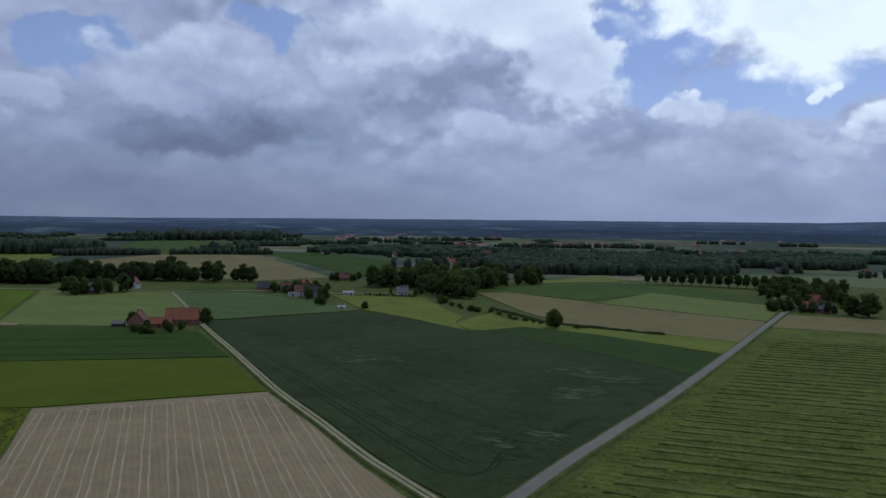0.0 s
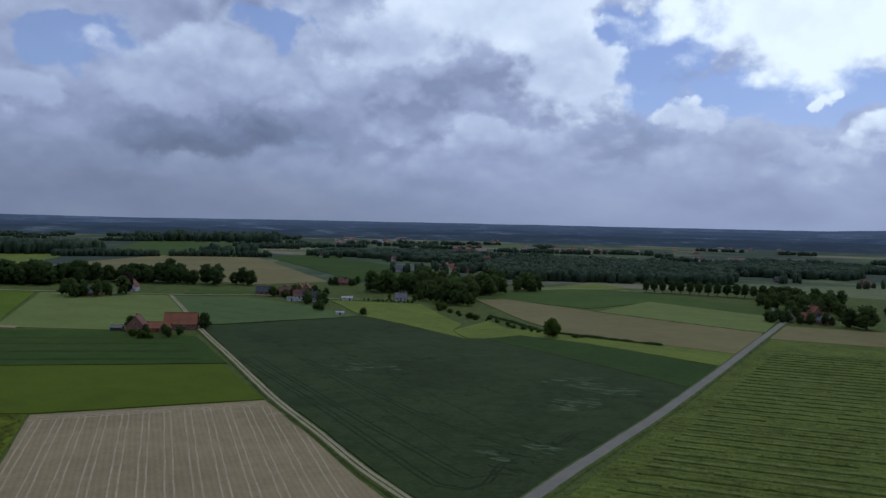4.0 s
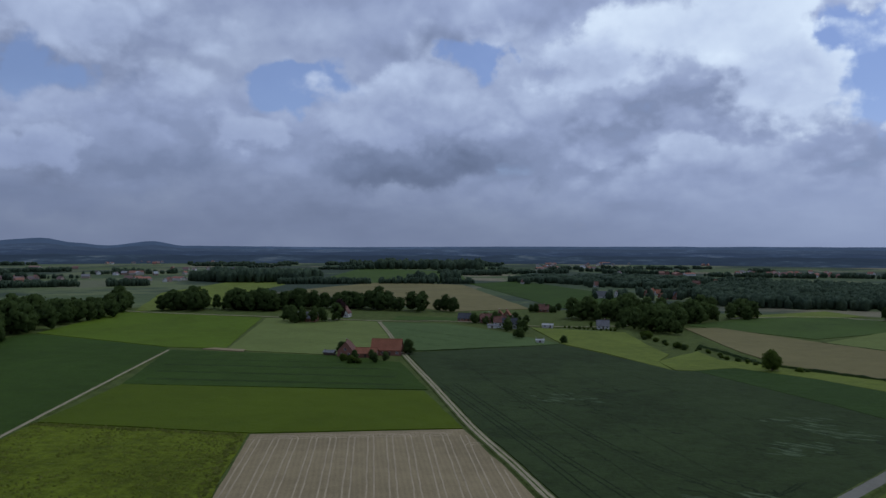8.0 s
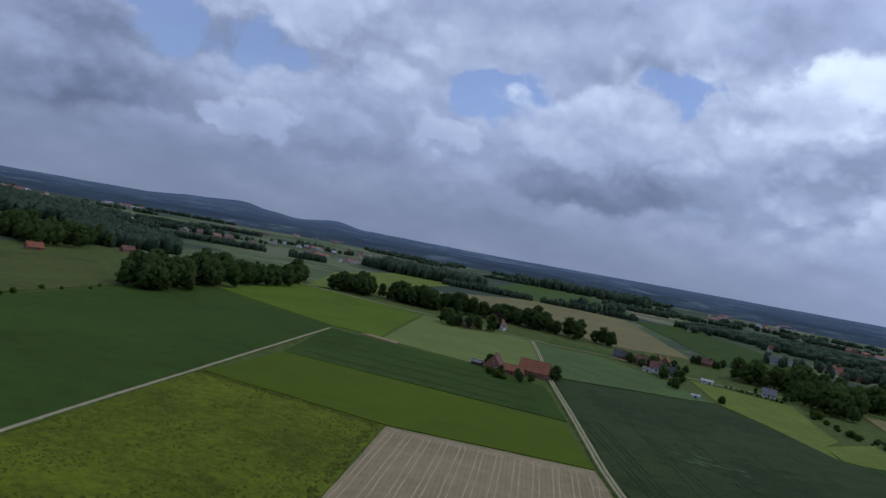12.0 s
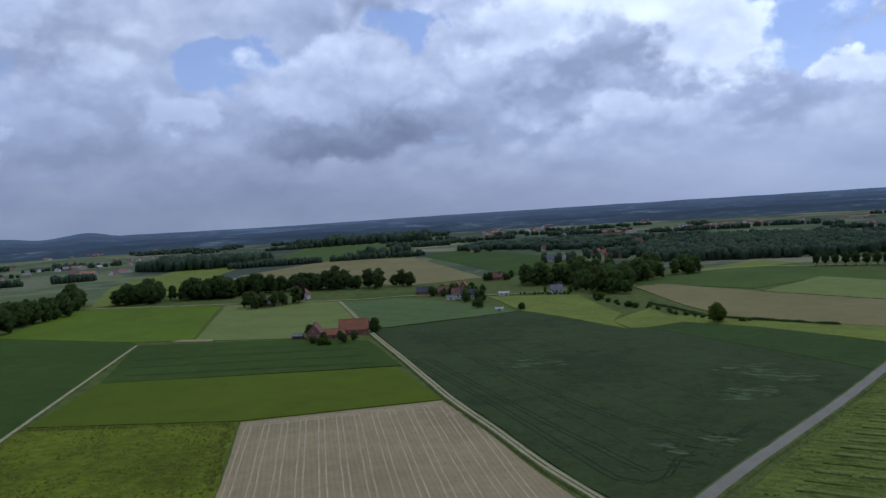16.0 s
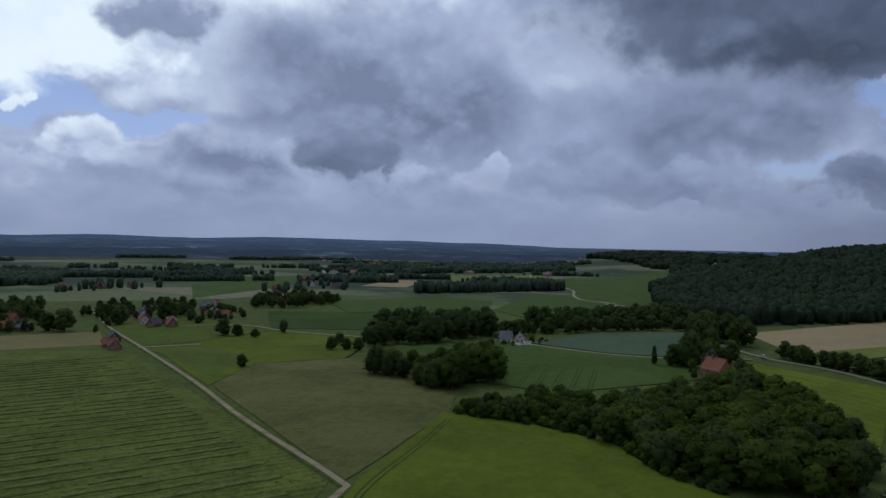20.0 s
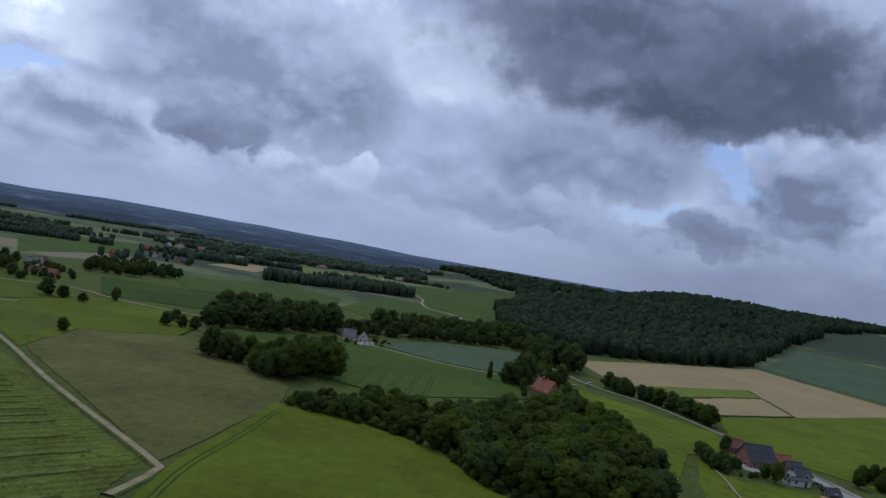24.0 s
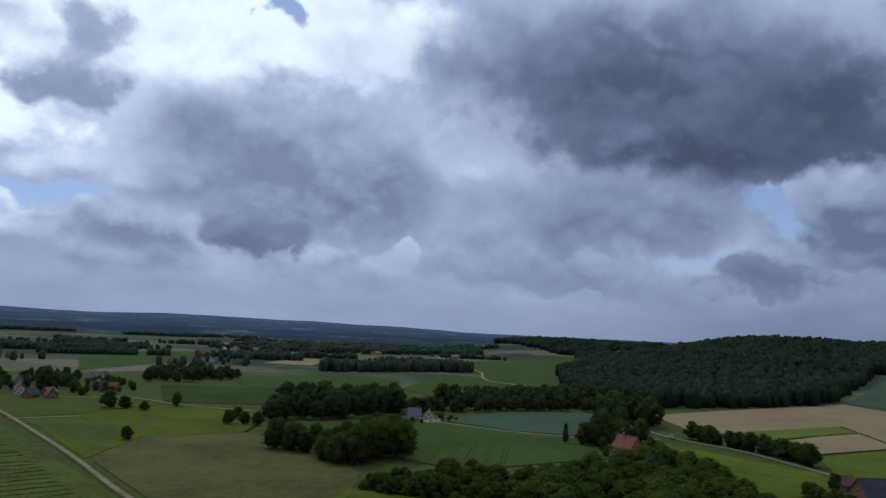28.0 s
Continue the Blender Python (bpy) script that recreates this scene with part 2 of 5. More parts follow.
seen = pile(bright.outputs[0], WIDE_WEST + WIDE_EAST, 0.62, 0.45)
open_sky = n.span(n.math("MULTIPLY_ADD", relief, -0.6, gaps), 0.22, 0.7)
seen = n.mix(n.math("MULTIPLY", open_sky, 0.9), seen, veiled)
seen = pile(seen, HEAPS_NORTH + HEAPS_SIDES, 0.42, 0.6)
low = n.span(height, 6.5, 0.5)
murk = n.add("ShaderNodeVectorMath", operation="SCALE")
murk.inputs[0].default_value = (0.252, 0.274, 0.400)
n.put(murk.inputs["Scale"], n.math("MULTIPLY_ADD", n.span(aim.outputs["Value"], 0.38, 0.62), 0.45, 0.78))
seen = n.mix(n.math("MULTIPLY", low, 0.82), seen, murk.outputs[0])
back = n.add("ShaderNodeBackground")
n.put(back.inputs[0], seen)
n.put(n.add("ShaderNodeOutputWorld").inputs[0], back.outputs[0])

lamp = bpy.data.lights.new("sun", "SUN")
lamp.energy, lamp.angle, lamp.color = 0.58, radians(14), (1.0, 0.96, 0.9)
sun = new("sun", lamp)
sa, se = radians(SUN_AZ), radians(SUN_EL)
sun.matrix_world = look((0, 0, 300), (-math.sin(sa) * math.cos(se), -math.cos(sa) * math.cos(se), 300 - math.sin(se)))


# ---- materials ----
def material(name, rough=0.9, metal=0.0, gloss=0.25):
    m = bpy.data.materials.new(name)
    m.use_nodes = True
    net = Net(m.node_tree)
    shader = m.node_tree.nodes["Principled BSDF"]
    shader.inputs["Roughness"].default_value = rough
    shader.inputs["Metallic"].default_value = metal
    shader.inputs["Specular IOR Level"].default_value = gloss
    return m, net, shader


def where(net):
    return net.add("ShaderNodeTexCoord").outputs["Object"]


def bumped(net, shader, value, metres):
    node = net.add("ShaderNodeBump")
    node.inputs["Distance"].default_value = metres
    net.put(node.inputs["Height"], value)
    net.put(shader.inputs["Normal"], node.outputs[0])


def soil(name, dark, mid, light, patch=0.02, grain=1.2, relief=0.3, rows=0.0, turn=0.0, gap=3.0, rough=0.95):
    """Ground cover: wide patches, grain, and where rows > 0 faint drill rows along a heading."""
    m, net, shader = material(name, rough, gloss=0.08)
    at = where(net)
    wide = net.noise(at, patch, 5, 0.6, 0.6).outputs[0]
    mid_n = net.noise(at, patch * 7, 4, 0.6).outputs[0]
    fine = net.noise(at, grain, 6, 0.7).outputs[0]
    tone = net.math("MULTIPLY_ADD", net.math("ADD", mid_n, -0.5), 0.7, wide)
    if rows:
        spun = net.add("ShaderNodeMapping")
        net.put(spun.inputs[0], at)
        spun.inputs["Rotation"].default_value = (0, 0, radians(turn))
        wave = net.add("ShaderNodeTexWave", wave_type="BANDS", bands_direction="X")
        net.put(wave.inputs[0], spun.outputs[0])
        for key, v in (("Scale", 0.314 / gap), ("Distortion", 1.5), ("Detail", 3.0), ("Detail Scale", 0.4)):
            wave.inputs[key].default_value = v
        tone = net.math("MULTIPLY_ADD", net.math("ADD", wave.outputs["Fac"], -0.5), rows, tone)
    tone = net.math("MULTIPLY_ADD", net.math("ADD", fine, -0.5), 0.9, tone)
    net.put(shader.inputs["Base Color"], net.ramp(tone, [(0.25, dark), (0.5, mid), (0.78, light)]))
    bumped(net, shader, net.math("ADD", fine, net.math("MULTIPLY", mid_n, 2.0)), relief)
    return m


def scaled(c, k):
    return tuple(v * k for v in c)


def crop(name, c, spread=0.35, **more):
    return soil(name, scaled(c, 1 - spread), c, scaled(c, 1 + spread), **more)


M_BROWN = crop("bare soil", (0.285, 0.222, 0.118), 0.18, patch=0.03, grain=1.5, relief=0.12, rows=0.15, turn=-22, gap=1.5)
M_TYRE = crop("pressed pale soil", (0.395, 0.315, 0.192), 0.2, patch=0.08, grain=2.5, relief=0.05)
M_OLIVE = crop("olive green barley", (0.085, 0.115, 0.006), 0.13, patch=0.012, grain=0.9)
M_WHEAT = crop("dark green wheat", (0.046, 0.078, 0.010), 0.22, patch=0.015, grain=0.7)
M_BEET = crop("deep green crop", (0.040, 0.057, 0.017), 0.28, patch=0.018, grain=0.6)
M_LODGED = crop("pale laid crop", (0.090, 0.120, 0.056), 0.3, patch=0.1, grain=0.8)
M_LUSH = crop("lush yellow green grass", (0.112, 0.136, 0.009), 0.38, patch=0.03, grain=0.35, relief=0.5)
M_PALE = crop("pale green barley", (0.155, 0.185, 0.048), 0.15, patch=0.03, grain=0.6)
M_MID = crop("mid green crop", (0.066, 0.102, 0.018), 0.2, patch=0.02, grain=0.7)
M_YELLOW = crop("ripening yellow green crop", (0.150, 0.180, 0.030), 0.22, patch=0.03, grain=0.5)
M_TAN = crop("straw coloured crop", (0.200, 0.170, 0.068), 0.16, patch=0.012, grain=0.7)
M_SAND = crop("dry sandy field", (0.330, 0.255, 0.125), 0.14, patch=0.015, grain=0.8)
M_MOWN = crop("mown meadow", (0.112, 0.138, 0.024), 0.4, patch=0.05, grain=0.8, relief=0.5, rows=0.18, turn=-70.6, gap=3.5)
M_CUT = crop("drying cut grass", (0.142, 0.168, 0.040), 0.35, patch=0.3, grain=2.0, relief=0.1)
M_SWATH = crop("cut grass swath", (0.068, 0.092, 0.018), 0.45, patch=0.3, grain=2.0, relief=0.1)
M_HAY = crop("brownish hay meadow", (0.120, 0.120, 0.034), 0.3, patch=0.025, grain=0.6)
M_RUSH = crop("rushy brown green pasture", (0.088, 0.100, 0.024), 0.25, patch=0.02, grain=0.4)
M_PASTURE = crop("green pasture", (0.104, 0.132, 0.010), 0.24, patch=0.02, grain=0.4)
M_BRIGHT = crop("bright green meadow", (0.100, 0.146, 0.010), 0.2, patch=0.015, grain=0.6)
M_BLUE = crop("blue green oats", (0.082, 0.120, 0.062), 0.15, patch=0.02, grain=0.7)
M_VERGE = crop("rough verge grass", (0.095, 0.118, 0.028), 0.35, patch=0.15, grain=1.2)
M_TRAM = crop("dark wheel gap in the crop", (0.025, 0.037, 0.012), 0.3, patch=0.2, grain=2.0)
M_TRAM_DIM = crop("narrow wheel gap in the crop", (0.029, 0.043, 0.013), 0.3, patch=0.2, grain=2.0)
M_STRIP = crop("deep green maize", (0.040, 0.070, 0.012), 0.2, patch=0.03, grain=0.8)
M_OAT = crop("light green oats", (0.092, 0.132, 0.040), 0.18, patch=0.02, grain=0.7)
M_TRAM_SOFT = crop("trodden crop", (0.052, 0.080, 0.014), 0.3, patch=0.2, grain=2.0)
M_GRAVEL = crop("pale gravel", (0.340, 0.290, 0.175), 0.2, patch=0.1, grain=3.0, relief=0.05)
M_TRACK = crop("sandy worn track", (0.300, 0.245, 0.140), 0.35, patch=0.1, grain=3.0, relief=0.05)
M_FARM = crop("sunny yellow green grassland", (0.118, 0.152, 0.012), 0.26, patch=0.03, grain=0.5, rows=0.12, turn=35, gap=9)
M_MEADOW = crop("fresh green pasture", (0.088, 0.116, 0.014), 0.24, patch=0.02, grain=0.4)
M_ASPHALT = crop("worn grey asphalt", (0.205, 0.188, 0.142), 0.15, patch=0.06, grain=4.0, relief=0.02, rough=0.8)
M_HEDGE = crop("hedge growth", (0.045, 0.068, 0.018), 0.4, patch=0.3, grain=1.5, relief=0.4)
M_YARD = crop("paved yard", (0.36, 0.33, 0.28), 0.2, patch=0.2, grain=2.0, relief=0.03)


def land_material():
    """The wide country: a patchwork of meadows, crops and woods."""
    m, net, shader = material("open country", 0.95, gloss=0.05)
    at = where(net)
    bent = net.add("ShaderNodeMixRGB", blend_type="LINEAR_LIGHT")
    bent.inputs[0].default_value = 60.0
    net.put(bent.inputs[1], at)
    net.put(bent.inputs[2], net.noise(at, 0.004, 3, 0.5).outputs["Color"])
    cells = net.add("ShaderNodeTexVoronoi", distance="CHEBYCHEV")
    cells.inputs["Scale"].default_value = 0.0062
    net.put(cells.inputs["Vector"], bent.outputs[0])
    pick = net.add("ShaderNodeSeparateColor")
    net.put(pick.inputs[0], cells.outputs["Color"])
    # shades paler and bluer than the near crops: distance haze painted in
    shades = net.ramp(pick.outputs[0], [(0.0, (0.074, 0.096, 0.050)), (0.3, (0.098, 0.126, 0.056)), (0.55, (0.122, 0.150, 0.062)), (0.72, (0.152, 0.176, 0.076)), (0.88, (0.165, 0.170, 0.095)), (0.97, (0.235, 0.205, 0.125))])
    woods = net.span(net.noise(at, 0.0022, 5, 0.62).outputs[0], 0.46, 0.55)
    ground_c = net.mix(woods, shades, (0.060, 0.078, 0.050))
    fine = net.noise(at, 0.08, 5, 0.65).outputs[0]
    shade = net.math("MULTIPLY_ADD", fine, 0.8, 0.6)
    final = net.add("ShaderNodeMixRGB", blend_type="MULTIPLY")
    final.inputs[0].default_value = 1.0
    net.put(final.inputs[1], ground_c)
    net.put(final.inputs[2], shade)
    net.put(shader.inputs["Base Color"], final.outputs[0])
    bumped(net, shader, fine, 2.0)
    return m


M_LAND = land_material()


def thin_leaf(net, shader, colour, share=0.42):
    """Leaves pass part of the light on to their other side."""
    through_leaf, blend = net.add("ShaderNodeBsdfTranslucent"), net.add("ShaderNodeMixShader")
    net.put(through_leaf.inputs[0], colour)
    blend.inputs[0].default_value = share
    net.put(blend.inputs[1], shader.outputs[0])
    net.put(blend.inputs[2], through_leaf.outputs[0])
    net.put(next(node for node in net.tree.nodes if node.type == "OUTPUT_MATERIAL").inputs[0], blend.outputs[0])


def leaf_material(name, dark, light):
    m, net, shader = material(name, 0.85, gloss=0.04)
    geo = net.add("ShaderNodeNewGeometry")
    info = net.add("ShaderNodeObjectInfo")
    tone = net.math("MULTIPLY_ADD", info.outputs["Random"], 0.5, net.math("MULTIPLY", geo.outputs["Random Per Island"], 0.5))
    colour = net.ramp(tone, [(0.0, dark), (0.55, scaled(tuple((a + b) / 2 for a, b in zip(dark, light)), 0.95)), (1.0, light)])
    net.put(shader.inputs["Base Color"], colour)
    thin_leaf(net, shader, colour)
    return m


M_LEAF = leaf_material("broad leaves", (0.046, 0.073, 0.013), (0.116, 0.156, 0.024))
M_LEAF_DARK = leaf_material("dark leaves", (0.050, 0.077, 0.022), (0.100, 0.140, 0.036))
M_LEAF_PURPLE = leaf_material("purple beech leaves", (0.030, 0.018, 0.018), (0.065, 0.035, 0.032))
M_LEAF_LIGHT = leaf_material("young leaves", (0.075, 0.112, 0.015), (0.142, 0.192, 0.030))
M_BLOSSOM = leaf_material("white elder blossom", (0.08, 0.12, 0.03), (0.46, 0.48, 0.34))
def far_leaf_material(name, dark, light):
    """Woods too far off for single leaves: tone drifts from tree to tree."""
    m, net, shader = material(name, 0.9, gloss=0.05)
    at = where(net)
    tone = net.math("MULTIPLY", net.math("ADD", net.noise(at, 0.012, 3, 0.5).outputs[0], net.noise(at, 0.09, 4, 0.6).outputs[0]), 0.5)
    clumps = net.noise(at, 0.45, 4, 0.65).outputs[0]
    tone = net.math("MULTIPLY_ADD", net.math("ADD", clumps, -0.5), 0.6, tone)
    net.put(shader.inputs["Base Color"], net.ramp(tone, [(0.32, dark), (0.68, light)]))
    bumped(net, shader, clumps, 1.2)
    return m


# blue raised in both tones: a little distance haze put into the leaf colour
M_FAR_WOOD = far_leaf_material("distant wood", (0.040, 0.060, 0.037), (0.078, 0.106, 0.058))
# darker copy of the far wood: cloud shadow on the hill put into the colour
M_HILL_WOOD = far_leaf_material("hill wood with painted cloud shade", (0.023, 0.036, 0.020), (0.046, 0.065, 0.030))
M_BARK = crop("bark", (0.11, 0.085, 0.06), 0.4, patch=0.8, grain=6.0, relief=0.05)


def plain(name, c, spread=0.25, grain=1.5, relief=0.02, rough=0.8, metal=0.0):
    m, net, shader = material(name, rough, metal)
    at = where(net)
    a, b = net.noise(at, grain, 5, 0.65).outputs[0], net.noise(at, grain * 0.15, 3, 0.5).outputs[0]
    info = net.add("ShaderNodeObjectInfo")
    tone = net.math("ADD", net.math("MULTIPLY", net.math("ADD", a, b), 0.4), net.math("MULTIPLY", info.outputs["Random"], 0.2))
    net.put(shader.inputs["Base Color"], net.ramp(tone, [(0.25, scaled(c, 1 - spread)), (0.75, scaled(c, 1 + spread))]))
    bumped(net, shader, a, relief)
    return m


def tiled(name, c, spread=0.3):
    """Roof tiles in courses: ripples down and along the slope."""
    m, net, shader = material(name, 0.75)
    at = where(net)
    ripple = net.add("ShaderNodeTexWave", wave_type="BANDS", bands_direction="X")
    net.put(ripple.inputs[0], at)
    ripple.inputs["Scale"].default_value = 1.0
    course = net.add("ShaderNodeTexWave", wave_type="BANDS", bands_direction="Z")
    net.put(course.inputs[0], at)
    course.inputs["Scale"].default_value = 1.2
    a, b = net.noise(at, 2.5, 5, 0.7).outputs[0], net.noise(at, 0.25, 4, 0.6).outputs[0]
    tone = net.math("MULTIPLY", net.math("ADD", a, b), 0.5)
    net.put(shader.inputs["Base Color"], net.ramp(tone, [(0.3, scaled(c, 1 - spread)), (0.7, scaled(c, 1 + spread))]))
    bumped(net, shader, net.math("ADD", ripple.outputs["Fac"], course.outputs["Fac"]), 0.06)
    return m


M_RED = tiled("red clay tiles", (0.30, 0.115, 0.058))
M_OLD_RED = tiled("weathered red tiles", (0.20, 0.095, 0.068))
M_SLATE = tiled("dark slate tiles", (0.075, 0.078, 0.085))
M_GREY = tiled("grey concrete tiles", (0.20, 0.195, 0.19))
M_BRICK = plain("red brick", (0.27, 0.125, 0.085), grain=4)
M_WHITE = plain("white render", (0.62, 0.60, 0.56), 0.1)
M_CREAM = plain("cream render", (0.62, 0.55, 0.42), 0.1)
M_DARKWOOD = plain("dark stained boards", (0.09, 0.065, 0.045), 0.3, grain=3)
M_FRAME = plain("white painted frame", (0.75, 0.75, 0.73), 0.05)
M_METAL = plain("grey sheet metal", (0.45, 0.46, 0.47), 0.1, rough=0.45, metal=0.6)
M_CONCRETE = plain("pale concrete", (0.5, 0.49, 0.46), 0.12)
M_GLASS, _net, _sh = material("window glass", 0.08, gloss=0.6)
_sh.inputs["Base Color"].default_value = (0.03, 0.035, 0.04, 1)
M_CAR, _net, _sh = material("white car paint", 0.25, gloss=0.5)
_sh.inputs["Base Color"].default_value = (0.72, 0.73, 0.74, 1)
M_TYRE_RUBBER, _net, _sh = material("tyre rubber", 0.9)
_sh.inputs["Base Color"].default_value = (0.02, 0.02, 0.02, 1)


# ---- small builders ----
def mesh(name, verts, faces, mat, smooth=False):
    me = bpy.data.meshes.new(name)
    me.from_pydata(verts, [], faces)
    me.materials.append(mat)
    if smooth:
        me.polygons.foreach_set("use_smooth", [True] * len(me.polygons))
    return me


def from_bm(name, bm, mat, smooth=False):
    me = bpy.data.meshes.new(name)
    bm.to_mesh(me)
    bm.free()
    me.materials.append(mat)
    if smooth:
        me.polygons.foreach_set("use_smooth", [True] * len(me.polygons))
    return me


def part(name, me, parent, label="", at=None):
    ob = new(name, me)
    ob.parent = parent
    if at is not None:
        ob.matrix_basis = at
    if label:
        ob["label"] = label
    return ob


def box(bm, x0, y0, z0, x1, y1, z1, bevel=0.0):
    made = bmesh.ops.create_cube(bm, size=1, matrix=Matrix.Translation(((x0 + x1) / 2, (y0 + y1) / 2, (z0 + z1) / 2)) @ Matrix.Diagonal((x1 - x0, y1 - y0, z1 - z0, 1)))
    if bevel:
        bmesh.ops.bevel(bm, geom=list({e for v in made["verts"] for e in v.link_edges}), offset=bevel, segments=1, affect="EDGES")
    return bm


def box_mesh(name, mat, *c, bevel=0.0):
    return from_bm(name, box(bmesh.new(), *c, bevel=bevel), mat)


# ---- the land ----
SKYLINE = [(-180, 30), (-70, 36), (-58, 40), (-50, 46), (-46, 74), (-43, 92), (-41, 66), (-39, 50), (-36, 76), (-34, 50), (-24, 45), (-8, 53), (0, 55), (9, 57), (25, 60), (31, 72), (37, 62), (43, 74), (52, 66), (58, 58), (66, 40), (79, 40), (95, 50), (180, 30)]


def smooth_step(v, lo, hi):
    s = min(1, max(0, (v - lo) / (hi - lo)))
    return s * s * (3 - 2 * s)


def land_height(px, py):
    """Flat farmland, a wooded hill to the east, and low ridges at the horizon."""
    r, a = math.hypot(px, py), math.degrees(math.atan2(px, py))
    wobble = 5 * noise.noise((px / 260, py / 260, 0))
    hill = smooth_step(a, 72, 86) * smooth_step(r, 820, 1750) * smooth_step(240 - a, 60, 140)
    low_hill = smooth_step(a, 62, 70) * smooth_step(-a, -92, -84) * smooth_step(r, 1500, 2300)
    return max(0.0, hill * (56 + wobble), low_hill * (28 + wobble))


RINGS = [0, 30, 60, 90] + [round(120 * 1.055 ** i) for i in range(69)] + [4870]
TURNS = 288
verts, faces = [(0, 0, 0)], []
for r in RINGS[1:]:
    for i in range(TURNS):
        a = 2 * math.pi * i / TURNS
        px, py = r * math.sin(a), r * math.cos(a)
        verts.append((px, py, land_height(px, py)))
for i in range(TURNS):
    faces.append((0, 1 + (i + 1) % TURNS, 1 + i))
    for k in range(len(RINGS) - 2):
        b, c = 1 + k * TURNS, 1 + (k + 1) * TURNS
        faces.append((b + i, b + (i + 1) % TURNS, c + (i + 1) % TURNS, c + i))
ground = new("ground", mesh("ground", verts, faces, M_LAND, True))
tagged(ground, "wide green farmland patchwork rising to low wooded ridges", "ground", kind="structure")

LAYER, TOPS = [0], {}


def dense(poly, step, sway=0.0, seed=1):
    """The outline with points every few metres, a little uneven."""
    rnd = random.Random(seed)
    out = []
    for (ax, ay), (bx, by) in zip(poly, poly[1:] + poly[:1]):
        k = max(1, int(math.hypot(bx - ax, by - ay) / step))
        for i in range(k):
            s = i / k
            j = sway if i else 0
            out.append((ax + (bx - ax) * s + rnd.uniform(-j, j), ay + (by - ay) * s + rnd.uniform(-j, j)))
    return out


def field(name, label, poly, mat, h=0.12, sway=0.35, step=9.0):
    """A field: a low slab of crop with an uneven edge."""
    LAYER[0] += 1
    top = h + 0.004 * LAYER[0]
    rim = dense(poly, step, sway, LAYER[0])
    bm = bmesh.new()
    up = [bm.verts.new((px, py, top + land_height(px, py))) for px, py in rim]
    down = [bm.verts.new((px, py, land_height(px, py) - 0.4)) for px, py in rim]
    bm.faces.new(up)
    for i in range(len(rim)):
        j = (i + 1) % len(rim)
        bm.faces.new((up[i], down[i], down[j], up[j]))
    bmesh.ops.recalc_face_normals(bm, faces=bm.faces)
    bmesh.ops.triangulate(bm, faces=[f for f in bm.faces if len(f.verts) > 4])
    ob = new(name, from_bm(name, bm, mat))
    TOPS[ob.name] = top
    return tagged(ob, label, "field", kind="structure")


def smooth_line(pts, step=5.0):
    """A curve through the points."""
    out = []
    p = [pts[0]] + list(pts) + [pts[-1]]
    for i in range(1, len(p) - 2):
        k = max(1, int(math.dist(p[i], p[i + 1]) / step))
        for j in range(k):
            s = j / k
            out.append(tuple(0.5 * (2 * p[i][d] + (p[i + 1][d] - p[i - 1][d]) * s + (2 * p[i - 1][d] - 5 * p[i][d] + 4 * p[i + 1][d] - p[i + 2][d]) * s * s
                                    + (3 * p[i][d] - p[i - 1][d] - 3 * p[i + 1][d] + p[i + 2][d]) * s ** 3) for d in (0, 1)))
    return out + [tuple(pts[-1])]


def ribbon(name, line, profile, mat, z=0.0, sway=0.0, seed=1, bumpy=0.0):
    """A strip along a line; profile: (offset to the right, height) pairs."""
    rnd = random.Random(seed)
    verts, faces, k = [], [], len(profile)
    for i, (px, py) in enumerate(line):
        ax, ay = line[max(0, i - 1)]
        bx, by = line[min(len(line) - 1, i + 1)]
        d = math.hypot(bx - ax, by - ay) or 1
        nx, ny = (by - ay) / d, -(bx - ax) / d
        j = rnd.uniform(-sway, sway)
        lump = 1 + rnd.uniform(-bumpy, bumpy)
        for off, hh in profile:
            o = off * lump + j
            verts.append((px + nx * o, py + ny * o, z + hh * (lump if bumpy else 1) + land_height(px, py)))
    for i in range(len(line) - 1):
        for q in range(k - 1):
            a = i * k + q
            faces.append((a, a + 1, a + k + 1, a + k))
    return mesh(name, verts, faces, mat)


def road(name, label, pts, width, mat, verge=1.2, ruts=False, z=0.62):
    line = smooth_line(pts)
    w = width / 2
    ob = new(name, ribbon(name, line, [(-w, z - 0.04), (-w * 0.5, z), (w * 0.5, z), (w, z - 0.04)], mat, sway=0.08, seed=int(width * 10)))
    tagged(ob, label, "road", kind="structure")
    for side in (-1, 1):
        prof = [(side * w, z - 0.03), (side * (w + verge * 0.6), z - 0.12), (side * (w + verge), z - 0.5)]
        part("verge", ribbon("verge", line, prof if side > 0 else prof[::-1], M_VERGE, sway=0.15, seed=side + 5), ob, "rough grass verge")
    if ruts:
        part("grass_strip", ribbon("grass_strip", line, [(-w * 0.22, 0.0), (0, 0.07), (w * 0.22, 0.0)], M_VERGE, z=z + 0.01, sway=0.06, seed=3, bumpy=0.3), ob, "grass growing between the wheel tracks")
    return ob


def inside(px, py, poly):
    hit = False
    for (ax, ay), (bx, by) in zip(poly, poly[1:] + poly[:1]):
        if (ay > py) != (by > py) and px < (bx - ax) * (py - ay) / (by - ay) + ax:
            hit = not hit
    return hit


